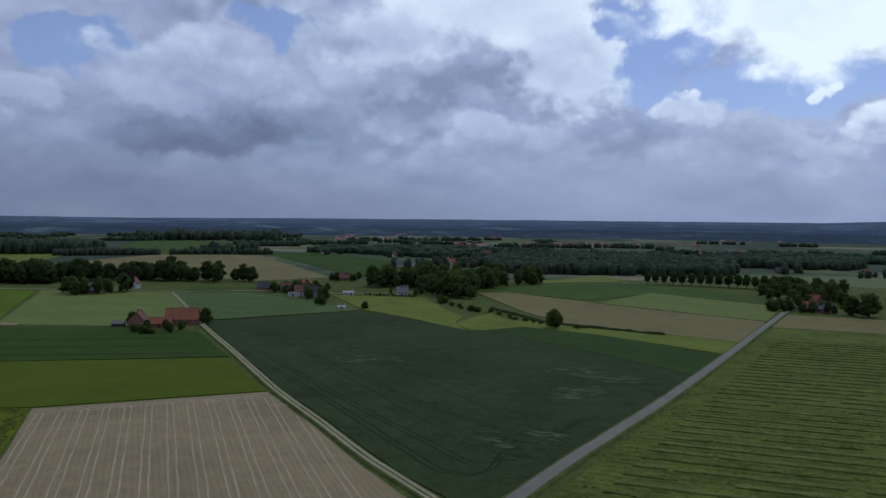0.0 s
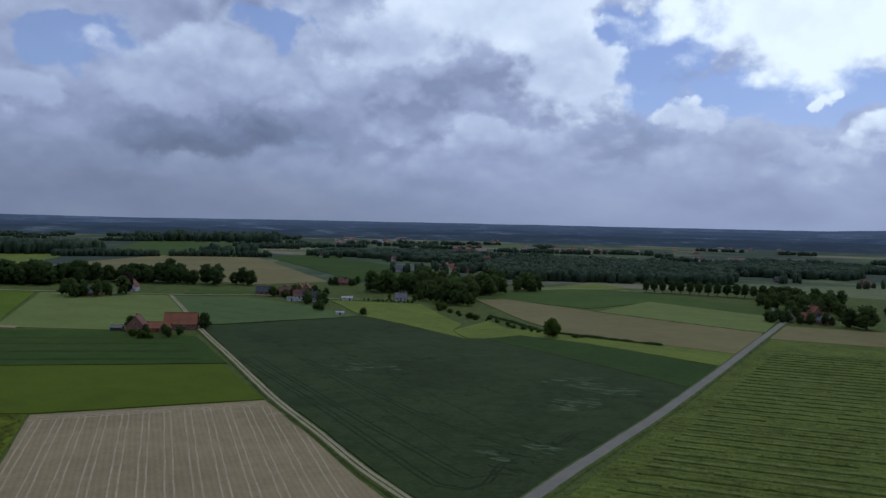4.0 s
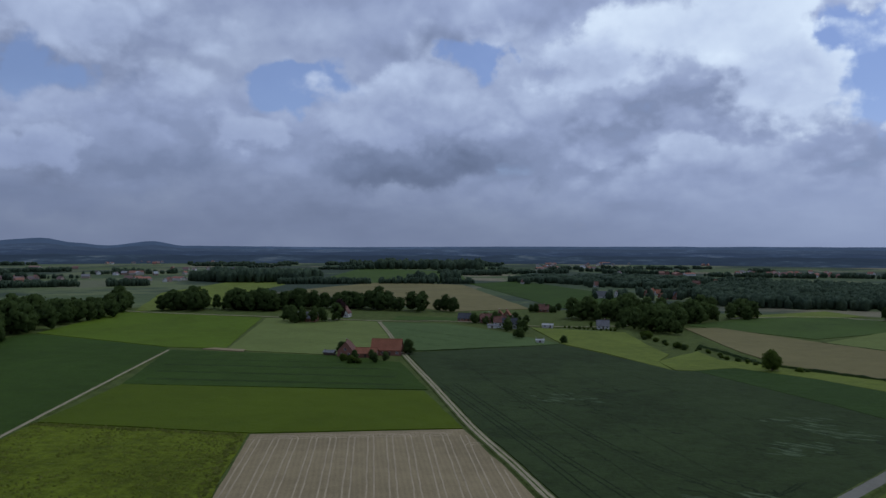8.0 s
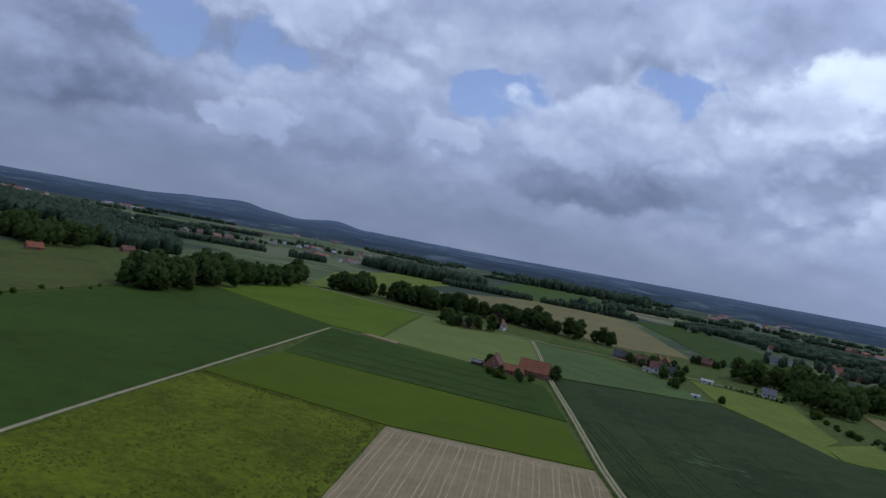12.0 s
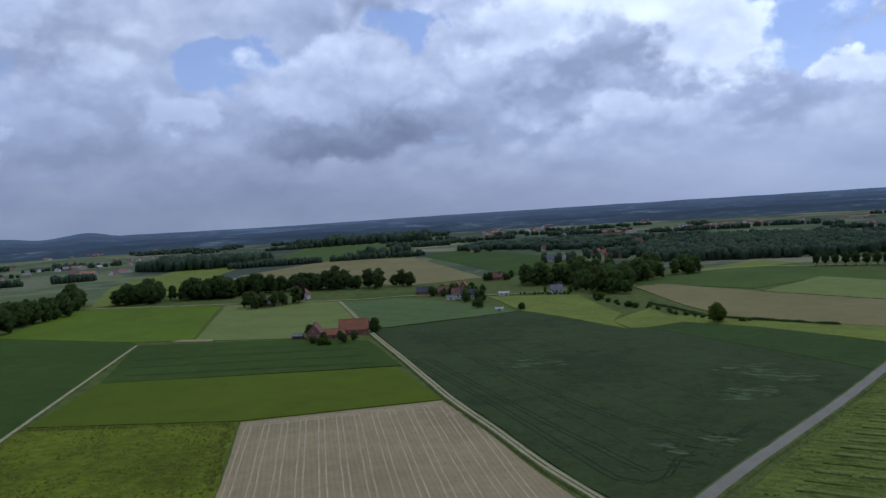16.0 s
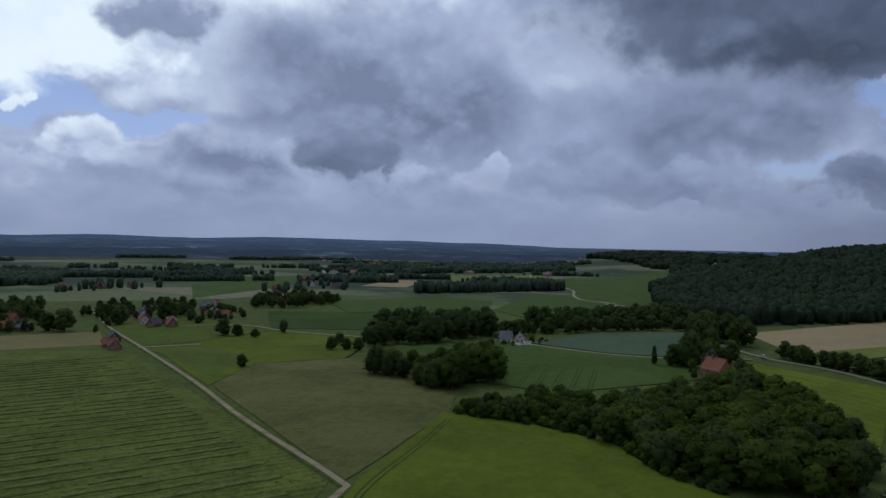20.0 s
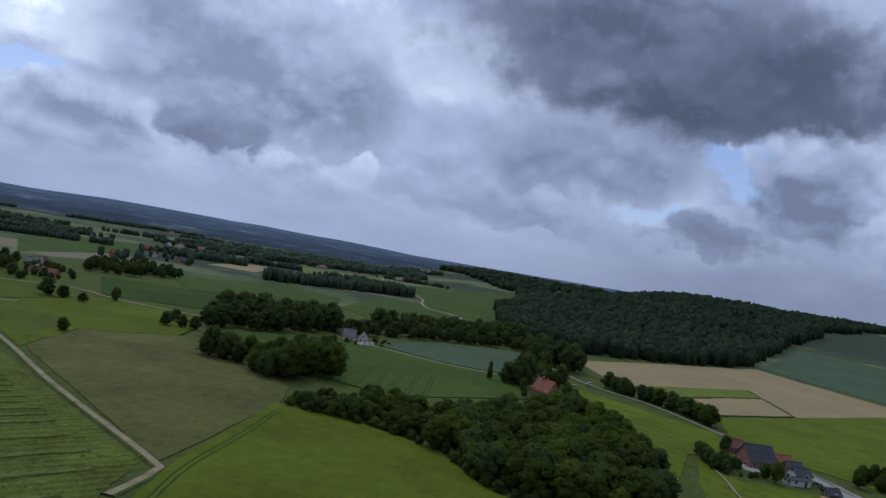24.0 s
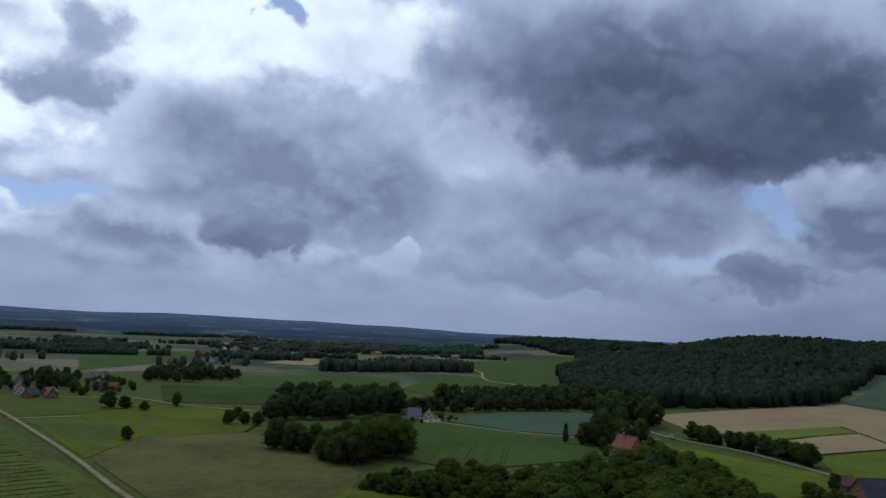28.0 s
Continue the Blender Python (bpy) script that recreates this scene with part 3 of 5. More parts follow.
def across(poly, origin, heading, offset):
    """The pieces of a straight line, shifted sideways by offset, that lie inside the outline."""
    dx, dy = heading
    d = math.hypot(dx, dy)
    dx, dy = dx / d, dy / d
    ox, oy = origin[0] + dy * offset, origin[1] - dx * offset
    cuts = []
    for (ax, ay), (bx, by) in zip(poly, poly[1:] + poly[:1]):
        ex, ey = bx - ax, by - ay
        den = dx * ey - dy * ex
        if abs(den) > 1e-9:
            s = ((ax - ox) * ey - (ay - oy) * ex) / den
            u = ((ax - ox) * dy - (ay - oy) * dx) / den
            if 0 <= u < 1:
                cuts.append(s)
    cuts.sort()
    return [((ox + dx * a, oy + dy * a), (ox + dx * b, oy + dy * b)) for a, b in zip(cuts[::2], cuts[1::2])]


def straight(a, b, step=6.0):
    k = max(1, int(math.dist(a, b) / step))
    return [(a[0] + (b[0] - a[0]) * i / k, a[1] + (b[1] - a[1]) * i / k) for i in range(k + 1)]


def wheel_line(owner, pts, mat, width=0.5, name="tramline", sway=0.08, seed=1, raise_by=0.03):
    z = TOPS[owner.name] + raise_by
    part(name, ribbon(name, pts, [(-width / 2, z - 0.02), (0, z), (width / 2, z - 0.02)], mat, sway=sway, seed=seed), owner)

# ---- fields, from the camera's foot outward ----
field("grassland", "rough green grassland between the fields", [(-560, 60), (-640, 520), (-420, 700), (0, 760), (330, 760), (640, 560), (620, 150), (900, -20), (700, -260), (200, -260), (-200, -200)], M_VERGE, 0.0, 2.0, 40)
F1 = [(-124, 230), (-58, 256.5), (-37, 219), (-21, 187), (-12, 171), (2, 146), (-20, 95), (-72, 95)]
soil_field = field("bare_field", "bare brown field with pale paired wheel lines", F1, M_BROWN, 0.05)
ROWS_DIR = (26, -70)
for i in range(13):
    for j, side in enumerate((-0.95, 0.95)):
        for a, b in across(F1, (-124, 230), ROWS_DIR, -3.2 - i * 6.1 + side):
            a = (a[0] + ROWS_DIR[0] * 0.1, a[1] + ROWS_DIR[1] * 0.1)
            wheel_line(soil_field, straight(a, b), M_TYRE, 0.42, "wheel_line", 0.12, i * 2 + j)
for i in range(1, 12, 2):  # loops where the seed drill turned
    for r in (2.1, 4.0):
        base = across(F1, (-124, 230), ROWS_DIR, -3.2 - (i + 0.5) * 6.1)
        if base:
            cx, cy = base[0][0][0] + ROWS_DIR[0] * 0.1, base[0][0][1] + ROWS_DIR[1] * 0.1
            d = math.atan2(ROWS_DIR[1], ROWS_DIR[0])
            arc = [(cx + r * math.cos(d + math.pi / 2 + math.pi * k / 10), cy + r * math.sin(d + math.pi / 2 + math.pi * k / 10)) for k in range(11)]
            wheel_line(soil_field, arc, M_TYRE, 0.5, "wheel_line", 0.05, i)
for off in (3.0, 4.9, 7.4):
    wheel_line(soil_field, straight((-121, 231 - off), (-60, 254.5 - off)), M_TYRE, 0.5, "wheel_line", 0.15, int(off))

field("barley_field", "even olive green barley field", [(-224, 294), (-90, 317), (-58, 257), (-124, 231), (-204, 224)], M_OLIVE, 0.3)
F3 = [(-271, 396), (-169, 402), (-125, 390), (-89, 320), (-224, 294)]
wheat = field("wheat_field", "dark green wheat field with darker wheel gaps", F3, M_WHEAT, 0.32)
for off, seed in ((14, 1), (16, 2), (34, 3), (36, 4), (55, 5), (57, 6), (74, 7)):
    for a, b in across(F3, (-224, 294), (87, 13), -off):
        wheel_line(wheat, straight((a[0] + 8, a[1] + 1), (b[0] - 10, b[1] - 1)), M_TRAM, 0.9, seed=seed, sway=0.3)
F4 = [(-204, 223), (-125, 230), (-72, 95), (-160, 95)]
lush = field("grass_field", "lush yellow green grass with tufts and ruts", F4, M_LUSH, 0.2)
F5 = [(-300, 60), (-339, 191), (-400, 340), (-412, 440), (-279, 405), (-272, 398), (-207, 226), (-165, 118), (-150, 60)]
field("wheat_field", "wide dark green wheat field", F5, M_WHEAT, 0.28)
field("barley_field", "pale green barley square with a bare corner", [(-312, 591), (-211, 588), (-140, 437), (-166, 404), (-239, 406)], M_PALE, 0.3)
field("bare_corner", "bare brown corner of a field", [(-250, 411), (-228, 409), (-226, 402), (-254, 404)], M_BROWN, 0.5)
field("clover_field", "bright green clover strip", [(-464, 604), (-317, 592), (-243, 411), (-279, 407), (-410, 442)], M_BRIGHT, 0.25)
F8 = [(-206, 585), (-150, 588), (-97, 545), (-66, 508), (-51, 490), (-68, 476), (-135, 432)]
f8 = field("oat_field", "light green oat field with a dark rim", F8, M_OAT, 0.3)
for off, seed in ((18, 1), (20, 2), (40, 3), (42, 4), (62, 5), (64, 6)):
    for a, b in across(F8, (-206, 585), (155, -96), off):
        if math.dist(a, b) > 40:
            wheel_line(f8, straight((a[0] + 9, a[1] - 6), (b[0] - 12, b[1] + 7)), M_TRAM_SOFT, 0.5, seed=seed, sway=0.3)
F9 = [(-133, 425), (-68, 474), (-50, 489), (16, 404), (27, 405), (46, 408), (126, 337), (76, 254), (47, 210), (29, 182), (14, 156), (10, 150), (-6, 172), (-15, 188), (-31, 219), (-52, 257)]
beet = field("dark_field", "very dark green crop with curved wheel gaps and laid patches", F9, M_BEET, 0.3)
for pts in ([(-90, 338), (-38, 249), (-13, 203), (2, 176), (9, 173), (14, 178), (17, 188)], [(-82, 338), (-27, 241), (-4, 203), (10, 181), (16, 184), (18, 191), (22, 197)],
            [(-60, 336), (-4, 241), (15, 218), (26, 206), (33, 208), (38, 214), (43, 223)]):
    line = smooth_line(pts, 4)
    for side in (-0.95, 0.95):
        shifted = [(px + side, py + side * 0.5) for px, py in line]
        wheel_line(beet, shifted, M_TRAM, 0.6, seed=len(pts))
for off in (24, 48, 72, 96):
    for a, b in across(F9, (-133, 425), (127, -252), -off):
        if math.dist(a, b) > 60:
            wheel_line(beet, straight((a[0] + 14, a[1] - 28), (b[0] - 14, b[1] + 28)), M_TRAM_DIM, 0.5, seed=off)
rnd = random.Random(5)
for cx, cy, k, rx, ry in ((64, 290, 14, 14, 18), (48, 256, 10, 12, 12), (-28, 318, 44, 26, 26), (24, 206, 26, 12, 14), (4, 250, 10, 24, 22), (20, 190, 8, 6, 6)):
    for _ in range(k):
        px, py = cx + rnd.uniform(-rx, rx), cy + rnd.uniform(-ry, ry)
        if not inside(px, py, F9):
            continue
        a0, long = rnd.uniform(-0.9, -0.2), rnd.uniform(1.0, 3.2)
        arc = [(px + long * q * math.cos(a0) - 0.8 * q * q * math.sin(a0), py + long * q * math.sin(a0) + 0.8 * q * q) for q in (-1, -0.6, -0.2, 0.2, 0.6, 1)]
        wheel_line(beet, arc, M_TRAM, rnd.uniform(0.6, 1.3), "crop_hollow", 0.25, int(px * 7 + py), 0.025)
for cx, cy, rx, ry in ((60, 300, 13, 5), (65, 284, 13, 5), (52, 264, 9, 4.5), (45, 256, 8, 4), (32, 206, 5, 3), (16, 200, 4, 3), (-28, 320, 14, 7)):
    vv, ff = [], []
    for _ in range(int(rx * 1.6)):
        px, py = cx + rnd.gauss(0, rx * 0.5), cy + rnd.gauss(0, ry * 0.7) - (rnd.random() - 0.5) * rx * 0.6
        long, wide, a0 = rnd.uniform(1.5, 4.0), rnd.uniform(0.35, 0.9), rnd.uniform(-0.7, -0.1)
        o = len(vv)
        for q in range(6):
            u = q / 2.5 - 1
            bx, by = px + long * u * math.cos(a0), py + long * u * math.sin(a0) + rnd.uniform(-0.3, 0.3)
            ww = wide * (1.05 - u * u)
            vv += [(bx, by - ww, TOPS[beet.name] + 0.03), (bx, by + ww, TOPS[beet.name] + 0.05)]
        ff += [(o + 2 * q, o + 2 * q + 2, o + 2 * q + 3, o + 2 * q + 1) for q in range(5)]
    part("laid_patch", mesh("laid_patch", vv, ff, M_LODGED), beet, "pale wind-flattened crop")
strip = field("maize_strip", "narrow strip of darker green maize", [(26, 405), (46, 420), (79, 397), (102, 371), (127, 338), (100, 291), (79, 326), (55, 362)], M_STRIP, 0.4)
F10 = [(-84, 581), (-53, 574), (-14, 570), (2, 502), (14, 462), (8, 432), (15, 404), (-19, 453), (-50, 491)]
field("rape_field", "ripening yellow green crop with laid patches", F10, M_YELLOW, 0.35)
field("rape_field", "yellow green corner of a crop field", [(16, 405), (8, 433), (31, 481), (41, 447), (71, 438), (111, 404), (150, 374), (157, 384), (129, 341), (102, 372), (79, 398), (46, 421), (26, 406)], M_YELLOW, 0.33)
field("barley_field", "straw coloured ripe barley field", [(29, 610), (53, 622), (112, 546), (196, 456), (150, 375), (111, 405), (71, 439), (54, 490)], M_TAN, 0.35)
field("maize_field", "dark green maize field", [(31, 633), (90, 720), (167, 757), (266, 585), (242, 537), (176, 628), (112, 566)], M_MID, 0.3)
field("barley_field", "pale green barley field beside the road", [(112, 546), (173, 630), (242, 536), (196, 455)], M_PALE, 0.36)

F14 = [(190, 430), (252, 402), (247, 365), (146, 122), (120, 108), (-10, 95), (14, 140), (40, 184)]
mown = field("mown_meadow", "mown meadow lying in long dark swaths", F14, M_MOWN, 0.1)
rnd = random.Random(11)
for i in range(44):
    for a, b in across(F14, (46, 168), (85, -30), -(i - 9) * 7.1):
        if math.dist(a, b) < 30:
            continue
        a, b = (a[0] + 8, a[1] - 3), (b[0] - 9, b[1] + 3)
        w = 0.7 if i % 2 else 0.38
        while math.dist(a, b) > 12:
            run = math.dist(a, b) if i % 2 and rnd.random() < 0.7 else rnd.uniform(8, 70)
            s = min(1, run / math.dist(a, b))
            e = (a[0] + (b[0] - a[0]) * s, a[1] + (b[1] - a[1]) * s)
            line = [(px, py + 0.5 * noise.noise((px / 9, i, 0))) for px, py in straight(a, e, 2.5)]
            z = TOPS[mown.name]
            part("swath", ribbon("swath", line, [(-w, -0.02), (-w * 0.5, 0.24), (w * 0.3, 0.28), (w, -0.02)], M_SWATH, z=z, sway=0.25, seed=i, bumpy=0.45), mown)
            if i % 2 or rnd.random() < 0.5:
                pale = [(px + 0.6, py + 1.7) for px, py in line]
                part("swath", ribbon("swath", pale, [(-1.0, -0.02), (-0.4, 0.13), (0.5, 0.1), (1.0, -0.02)], M_CUT, z=z, sway=0.45, seed=i + 50, bumpy=0.6), mown, "pale drying swath")
            gap = rnd.uniform(0.8, 4) if i % 2 else rnd.uniform(4, 25)
            s = min(1, (run + gap) / math.dist(a, b))
            a = (a[0] + (b[0] - a[0]) * s, a[1] + (b[1] - a[1]) * s)
field("stubble_strip", "bare tan stubble strip beside the hamlet", [(221, 494), (289, 466), (254, 406), (190, 432)], M_TAN, 0.08)
field("hay_meadow", "brownish unmown hay meadow", [(185, 194), (210, 248), (217, 258), (266, 286), (310, 262), (296, 210), (262, 158), (234, 143), (149, 119)], M_HAY, 0.25)
field("pasture", "green horse pasture", [(212, 256), (256, 352), (300, 376), (370, 385), (384, 312), (343, 282), (310, 264), (266, 287)], M_PASTURE, 0.15)
field("pasture", "deep green pasture corner beside the track", [(256, 352), (262, 380), (292, 366), (282, 318), (258, 292), (226, 270)], M_MEADOW, 0.2, 1.5)
field("pasture", "green pasture at the edge of the hamlet", [(264, 384), (310, 490), (400, 500), (376, 430), (374, 388), (300, 378)], M_MEADOW, 0.13)
F18 = [(147, 114), (234, 145), (239, 110), (232, 76), (207, 50), (199, 28), (214, 6), (200, -60), (60, -60), (60, 60), (118, 100)]
green = field("green_field", "smooth green grain field with a headland line", F18, M_PASTURE, 0.3)
for side in (-0.9, 0.9):
    wheel_line(green, smooth_line([(226, 137 + side), (190, 124 + side), (150, 111 + side), (120, 96 + side)]), M_TRAM_SOFT, 0.6, seed=4)
F19 = [(352, 276), (433, 236), (424, 160), (433, 117), (372, 88), (296, 128), (300, 190)]
grain = field("grain_field", "dark green grain field with wheel gaps", F19, M_MID, 0.35)
for off in (0, 8, 16, 24, 32):
    for side in (-0.9, 0.9):
        for a, b in across(F19, (388, 182), (67, 25), off + side):
            wheel_line(grain, straight(a, ((a[0] + b[0]) / 2, (a[1] + b[1]) / 2)), M_TRAM_SOFT, 0.7, seed=off)
field("oat_field", "blue green oat field behind the white house", [(438, 218), (517, 207), (576, 152), (500, 130), (440, 118), (428, 160)], M_BLUE, 0.35)
field("meadow", "bright green meadow along the lane", [(448, 84), (402, 0), (370, -12), (330, 6), (285, 4), (262, 2), (330, 48), (372, 84)], M_FARM, 0.12)
field("sandy_field", "dry sandy coloured field below the wood", [(600, 120), (669, 92), (740, 62), (884, -8), (748, -118), (671, -110), (536, -39), (547, 8), (530, 57), (500, 66)], M_SAND, 0.1)
field("grass_strip_field", "yellow green strip between sandy plots", [(534, 54), (644, -6), (605, -17), (515, 29)], M_YELLOW, 0.25)
field("sandy_plot", "small pale sandy plot", [(512, 26), (596, -17), (538, -38), (467, 4)], M_SAND, 0.3)
field("green_field", "yellowish green field beyond the lane", [(459, 2), (536, -40), (671, -112), (760, -190), (420, -190), (352, -72), (366, -40), (406, -6)], M_FARM, 0.2)
field("paddock", "worn green paddock beside the farm", [(336, 2), (284, -3), (238, -12), (252, -24), (290, -56), (318, -46), (306, -15)], M_FARM, 0.1)
field("oat_field", "bluish green field at the wood's edge", [(902, -11), (1180, -56), (1120, -170), (777, -124)], M_BLUE, 0.2)
for lab, poly_pts, mat in (
        ("light green field beyond the copse", [(580, 530), (750, 512), (722, 415), (640, 372), (560, 405), (512, 440)], M_MID),
        ("dark green beet field beside the lane", [(380, 398), (470, 500), (512, 436), (556, 404), (425, 332)], M_WHEAT),
        ("pale dry field on a rise", [(824, 695), (984, 765), (1022, 725), (847, 632)], M_SAND),
        ("yellowish field strip", [(1181, 800), (1403, 703), (1143, 580), (1025, 670)], M_PALE),
        ("green rolling field behind the white house", [(630, 360), (860, 440), (887, 371), (697, 262), (578, 292)], M_MID),
        ("green field on the far slope", [(1278, 614), (1726, 537), (1151, 341), (745, 250), (909, 397)], M_MID),
        ("light green meadow beyond the hamlet", [(663, 863), (845, 981), (950, 940), (741, 756), (518, 670)], M_MID),
        ("ploughed tan field on the rise", [(-468, 930), (-430, 1198), (-280, 1164), (-110, 749), (-178, 698)], M_TAN),
        ("green field below the hilltop wood", [(-533, 1133), (-735, 1900), (-421, 1699), (-288, 1237)], M_MID),
        ("dark green field beyond the village", [(-279, 1201), (-219, 1321), (-17, 966), (-27, 834), (-82, 768)], M_WHEAT),
        ("yellow green field along the tree line", [(-456, 607), (-596, 843), (-662, 1106), (-571, 1183), (-507, 938), (-420, 660)], M_YELLOW),
        ("brownish pasture with rushes", [(-342, 185), (-526, 300), (-560, 440), (-404, 345)], M_RUSH),
        ("green meadow beyond the wood", [(71, 723), (166, 809), (190, 760), (151, 735)], M_YELLOW),
        ("green pasture beyond the farm", [(-205, 605), (-150, 612), (-150, 640), (-210, 640)], M_MID)):
    field("far_field", lab, poly_pts, mat, 0.2, 0.8, 25)

for lab, pts in (("dark ditch between barley fields", [(112, 547), (154, 500), (197, 454)]), ("dark low hedge between fields", [(-134, 430), (-100, 453), (-68, 475), (-52, 489)]), ("low green bank between plots", [(512, 28), (560, 6), (605, -17)]),
                 ("low green bank between plots", [(466, 3), (505, -20), (538, -39)]), ("low green bank between plots", [(644, -7), (590, -24), (538, -39)]), ("reedy ditch with dark growth", [(34, 505), (50, 468), (62, 438), (88, 417), (118, 396)]),
                 ("grassy bank along the pasture", [(384, 313), (345, 283), (310, 263)])):
    k = 0.8 if "ditch with" not in lab else 1.7
    ob = new("hedge", ribbon("hedge", [(px + noise.noise((px, py, 3)), py) for px, py in smooth_line(pts, 3)], [(-k, 0.2), (-k * 0.6, 0.75 * k), (k * 0.4, 0.85 * k), (k, 0.2)], M_HEDGE, bumpy=0.3, sway=0.35, seed=int(pts[0][0])))
    tagged(ob, lab, "hedge", kind="structure")

# ---- roads and tracks ----
road("track", "pale gravel farm track with a grassy middle", [(7, 147), (-8.5, 172), (-18, 188), (-34, 219), (-55, 258), (-91, 333), (-137, 428), (-172, 507), (-209, 587)], 2.6, M_GRAVEL, 0.9, ruts=True)
road("road", "narrow grey asphalt road", [(-20, 90), (10, 145), (32, 182), (50, 210), (79, 255), (127, 334), (171, 408), (216, 483), (262, 562), (300, 640)], 3.8, M_ASPHALT)
road("track", "sandy field track along the mown meadow", [(123, 108), (143, 114), (150, 124), (181, 198), (213, 266), (257, 368), (305, 482), (343, 560), (372, 620)], 2.1, M_TRACK, 0.9)
road("track", "thin pale concrete farm track", [(-140, 60), (-168, 122), (-207, 225), (-238, 308), (-270, 394)], 1.5, M_GRAVEL, 0.8)
road("lane", "narrow lane past the farms", [(-600, 640), (-456, 605), (-315, 597), (-211, 593), (-155, 607), (-120, 600), (-92, 590), (-39, 598), (10, 640)], 3.2, M_GRAVEL, 0.8)
road("lane", "grey lane lined by a hedge", [(520, 120), (471, 78), (446, 37), (401, -3), (355, -40), (334, -52), (314, -68), (280, -110)], 3.6, M_ASPHALT)
road("lane", "pale drive to the white house", [(452, 250), (446, 240), (430, 212), (423, 158), (434, 117), (460, 84)], 2.4, M_GRAVEL, 0.8)
road("track", "pale field track by the hamlet", [(330, 470), (376, 425), (374, 371), (386, 314)], 2.6, M_GRAVEL, 0.8)
road("track", "short pale concrete track", [(259, 380), (276, 372), (292, 365)], 2.6, M_GRAVEL, 0.6)
road("track", "worn pale path along the paddock", [(226, -2), (240, -12), (254, -25), (290, -56)], 2.0, M_GRAVEL, 0.6)
road("lane", "pale country lane over the fields", [(600, 205), (692, 248), (785, 304), (819, 352), (877, 390), (995, 451), (1156, 596), (1500, 780)], 3.5, M_GRAVEL, 0.8)
road("lane", "lane under the avenue trees", [(172, 728), (221, 716), (265, 692), (310, 660)], 3.5, M_ASPHALT)
road("track", "pale track to the wood", [(70, 700), (110, 728), (150, 742), (180, 730)], 3.0, M_GRAVEL, 0.8)


# ---- trees ----
def leaf_cloud(rnd, centre, radius, count, size, flat=0.85):
    """Small leaf quads on and in a clump, facing outward with a random tilt."""
    v = rnd.normal(size=(count, 3))
    v /= np.linalg.norm(v, axis=1)[:, None]
    at = centre + v * (radius * rnd.uniform(0.72, 1.08, (count, 1))) * np.array([1, 1, flat])
    out = v + rnd.normal(scale=0.45, size=(count, 3)) + np.array([0, 0, 0.25])
    out /= np.linalg.norm(out, axis=1)[:, None]
    side = np.cross(out, rnd.normal(size=(count, 3)))
    side /= np.linalg.norm(side, axis=1)[:, None]
    up = np.cross(out, side)
    s = size * rnd.uniform(0.6, 1.3, (count, 1))
    quad = np.stack([at - side * s - up * s * 0.6, at + side * s - up * s * 0.6, at + side * s * 0.7 + up * s * 0.7, at - side * s * 0.7 + up * s * 0.7], 1)
    return quad.reshape(-1, 3)


ICO_V, ICO_F = [], []
_bm = bmesh.new()
bmesh.ops.create_icosphere(_bm, subdivisions=1, radius=1)
ICO_V = np.array([v.co[:] for v in _bm.verts])
ICO_F = [[v.index for v in f.verts] for f in _bm.faces]
_bm.free()


CROWNS = {}


def soft_mesh(name, verts, faces, normals, mat):
    """A leaf mass shaded softly, by the way that each leaf faces out of the crown."""
    me = mesh(name, verts.tolist(), faces, mat, True)
    me.normals_split_custom_set_from_vertices(normals.tolist())
    return me


def crown_mesh(name, seed, width, low, high, clumps, leaves, size, mat, shape="round"):
    rnd = np.random.default_rng(seed)
    verts, faces, norms, base = [], [], [], 0
    tall = high - low
    heart = np.array([0, 0, low + tall * 0.35])
    for i in range(clumps):
        s = (i + 0.5) / clumps
        zz = low + tall * (0.1 + 0.82 * s)
        if shape == "round":
            reach = width * (1 - (2 * s - 0.85) ** 2 * 0.62)
        elif shape == "column":
            reach = width * (1 - s ** 3) * (0.6 + 0.8 * min(s, 0.5))
        else:
            reach = width * (1.05 - s)
        a = i * 2.399963 + rnd.uniform(-0.4, 0.4)
        d = reach * math.sqrt(rnd.uniform(0.15, 1)) * 0.74
        r = (width * 0.34 + tall * 0.04) * rnd.uniform(0.65, 1.2) * (0.75 if shape == "cone" else 1)
        c = np.array([d * math.cos(a), d * math.sin(a), zz])
        core = ICO_V * r * 0.74 * rnd.uniform(0.85, 1.15, (12, 1)) + c
        quads = leaf_cloud(rnd, c, r, leaves, size)
        for block in (core, quads):
            verts.append(block)
            out = (block - c) / r * 0.5 + (block - heart) / np.linalg.norm(block - heart, axis=1)[:, None] * 0.75 + np.array([0, 0, 0.15]) + rnd.normal(scale=0.14, size=block.shape)
            norms.append(out / np.linalg.norm(out, axis=1)[:, None])
        faces += [[base + q for q in f] for f in ICO_F]
        base += 12
        faces += [[base + 4 * q, base + 4 * q + 1, base + 4 * q + 2, base + 4 * q + 3] for q in range(leaves)]
        base += 4 * leaves
    verts, norms = np.concatenate(verts), np.concatenate(norms)
    me = soft_mesh(name, verts, faces, norms, mat)
    CROWNS[me.name] = (verts, faces, norms)
    return me


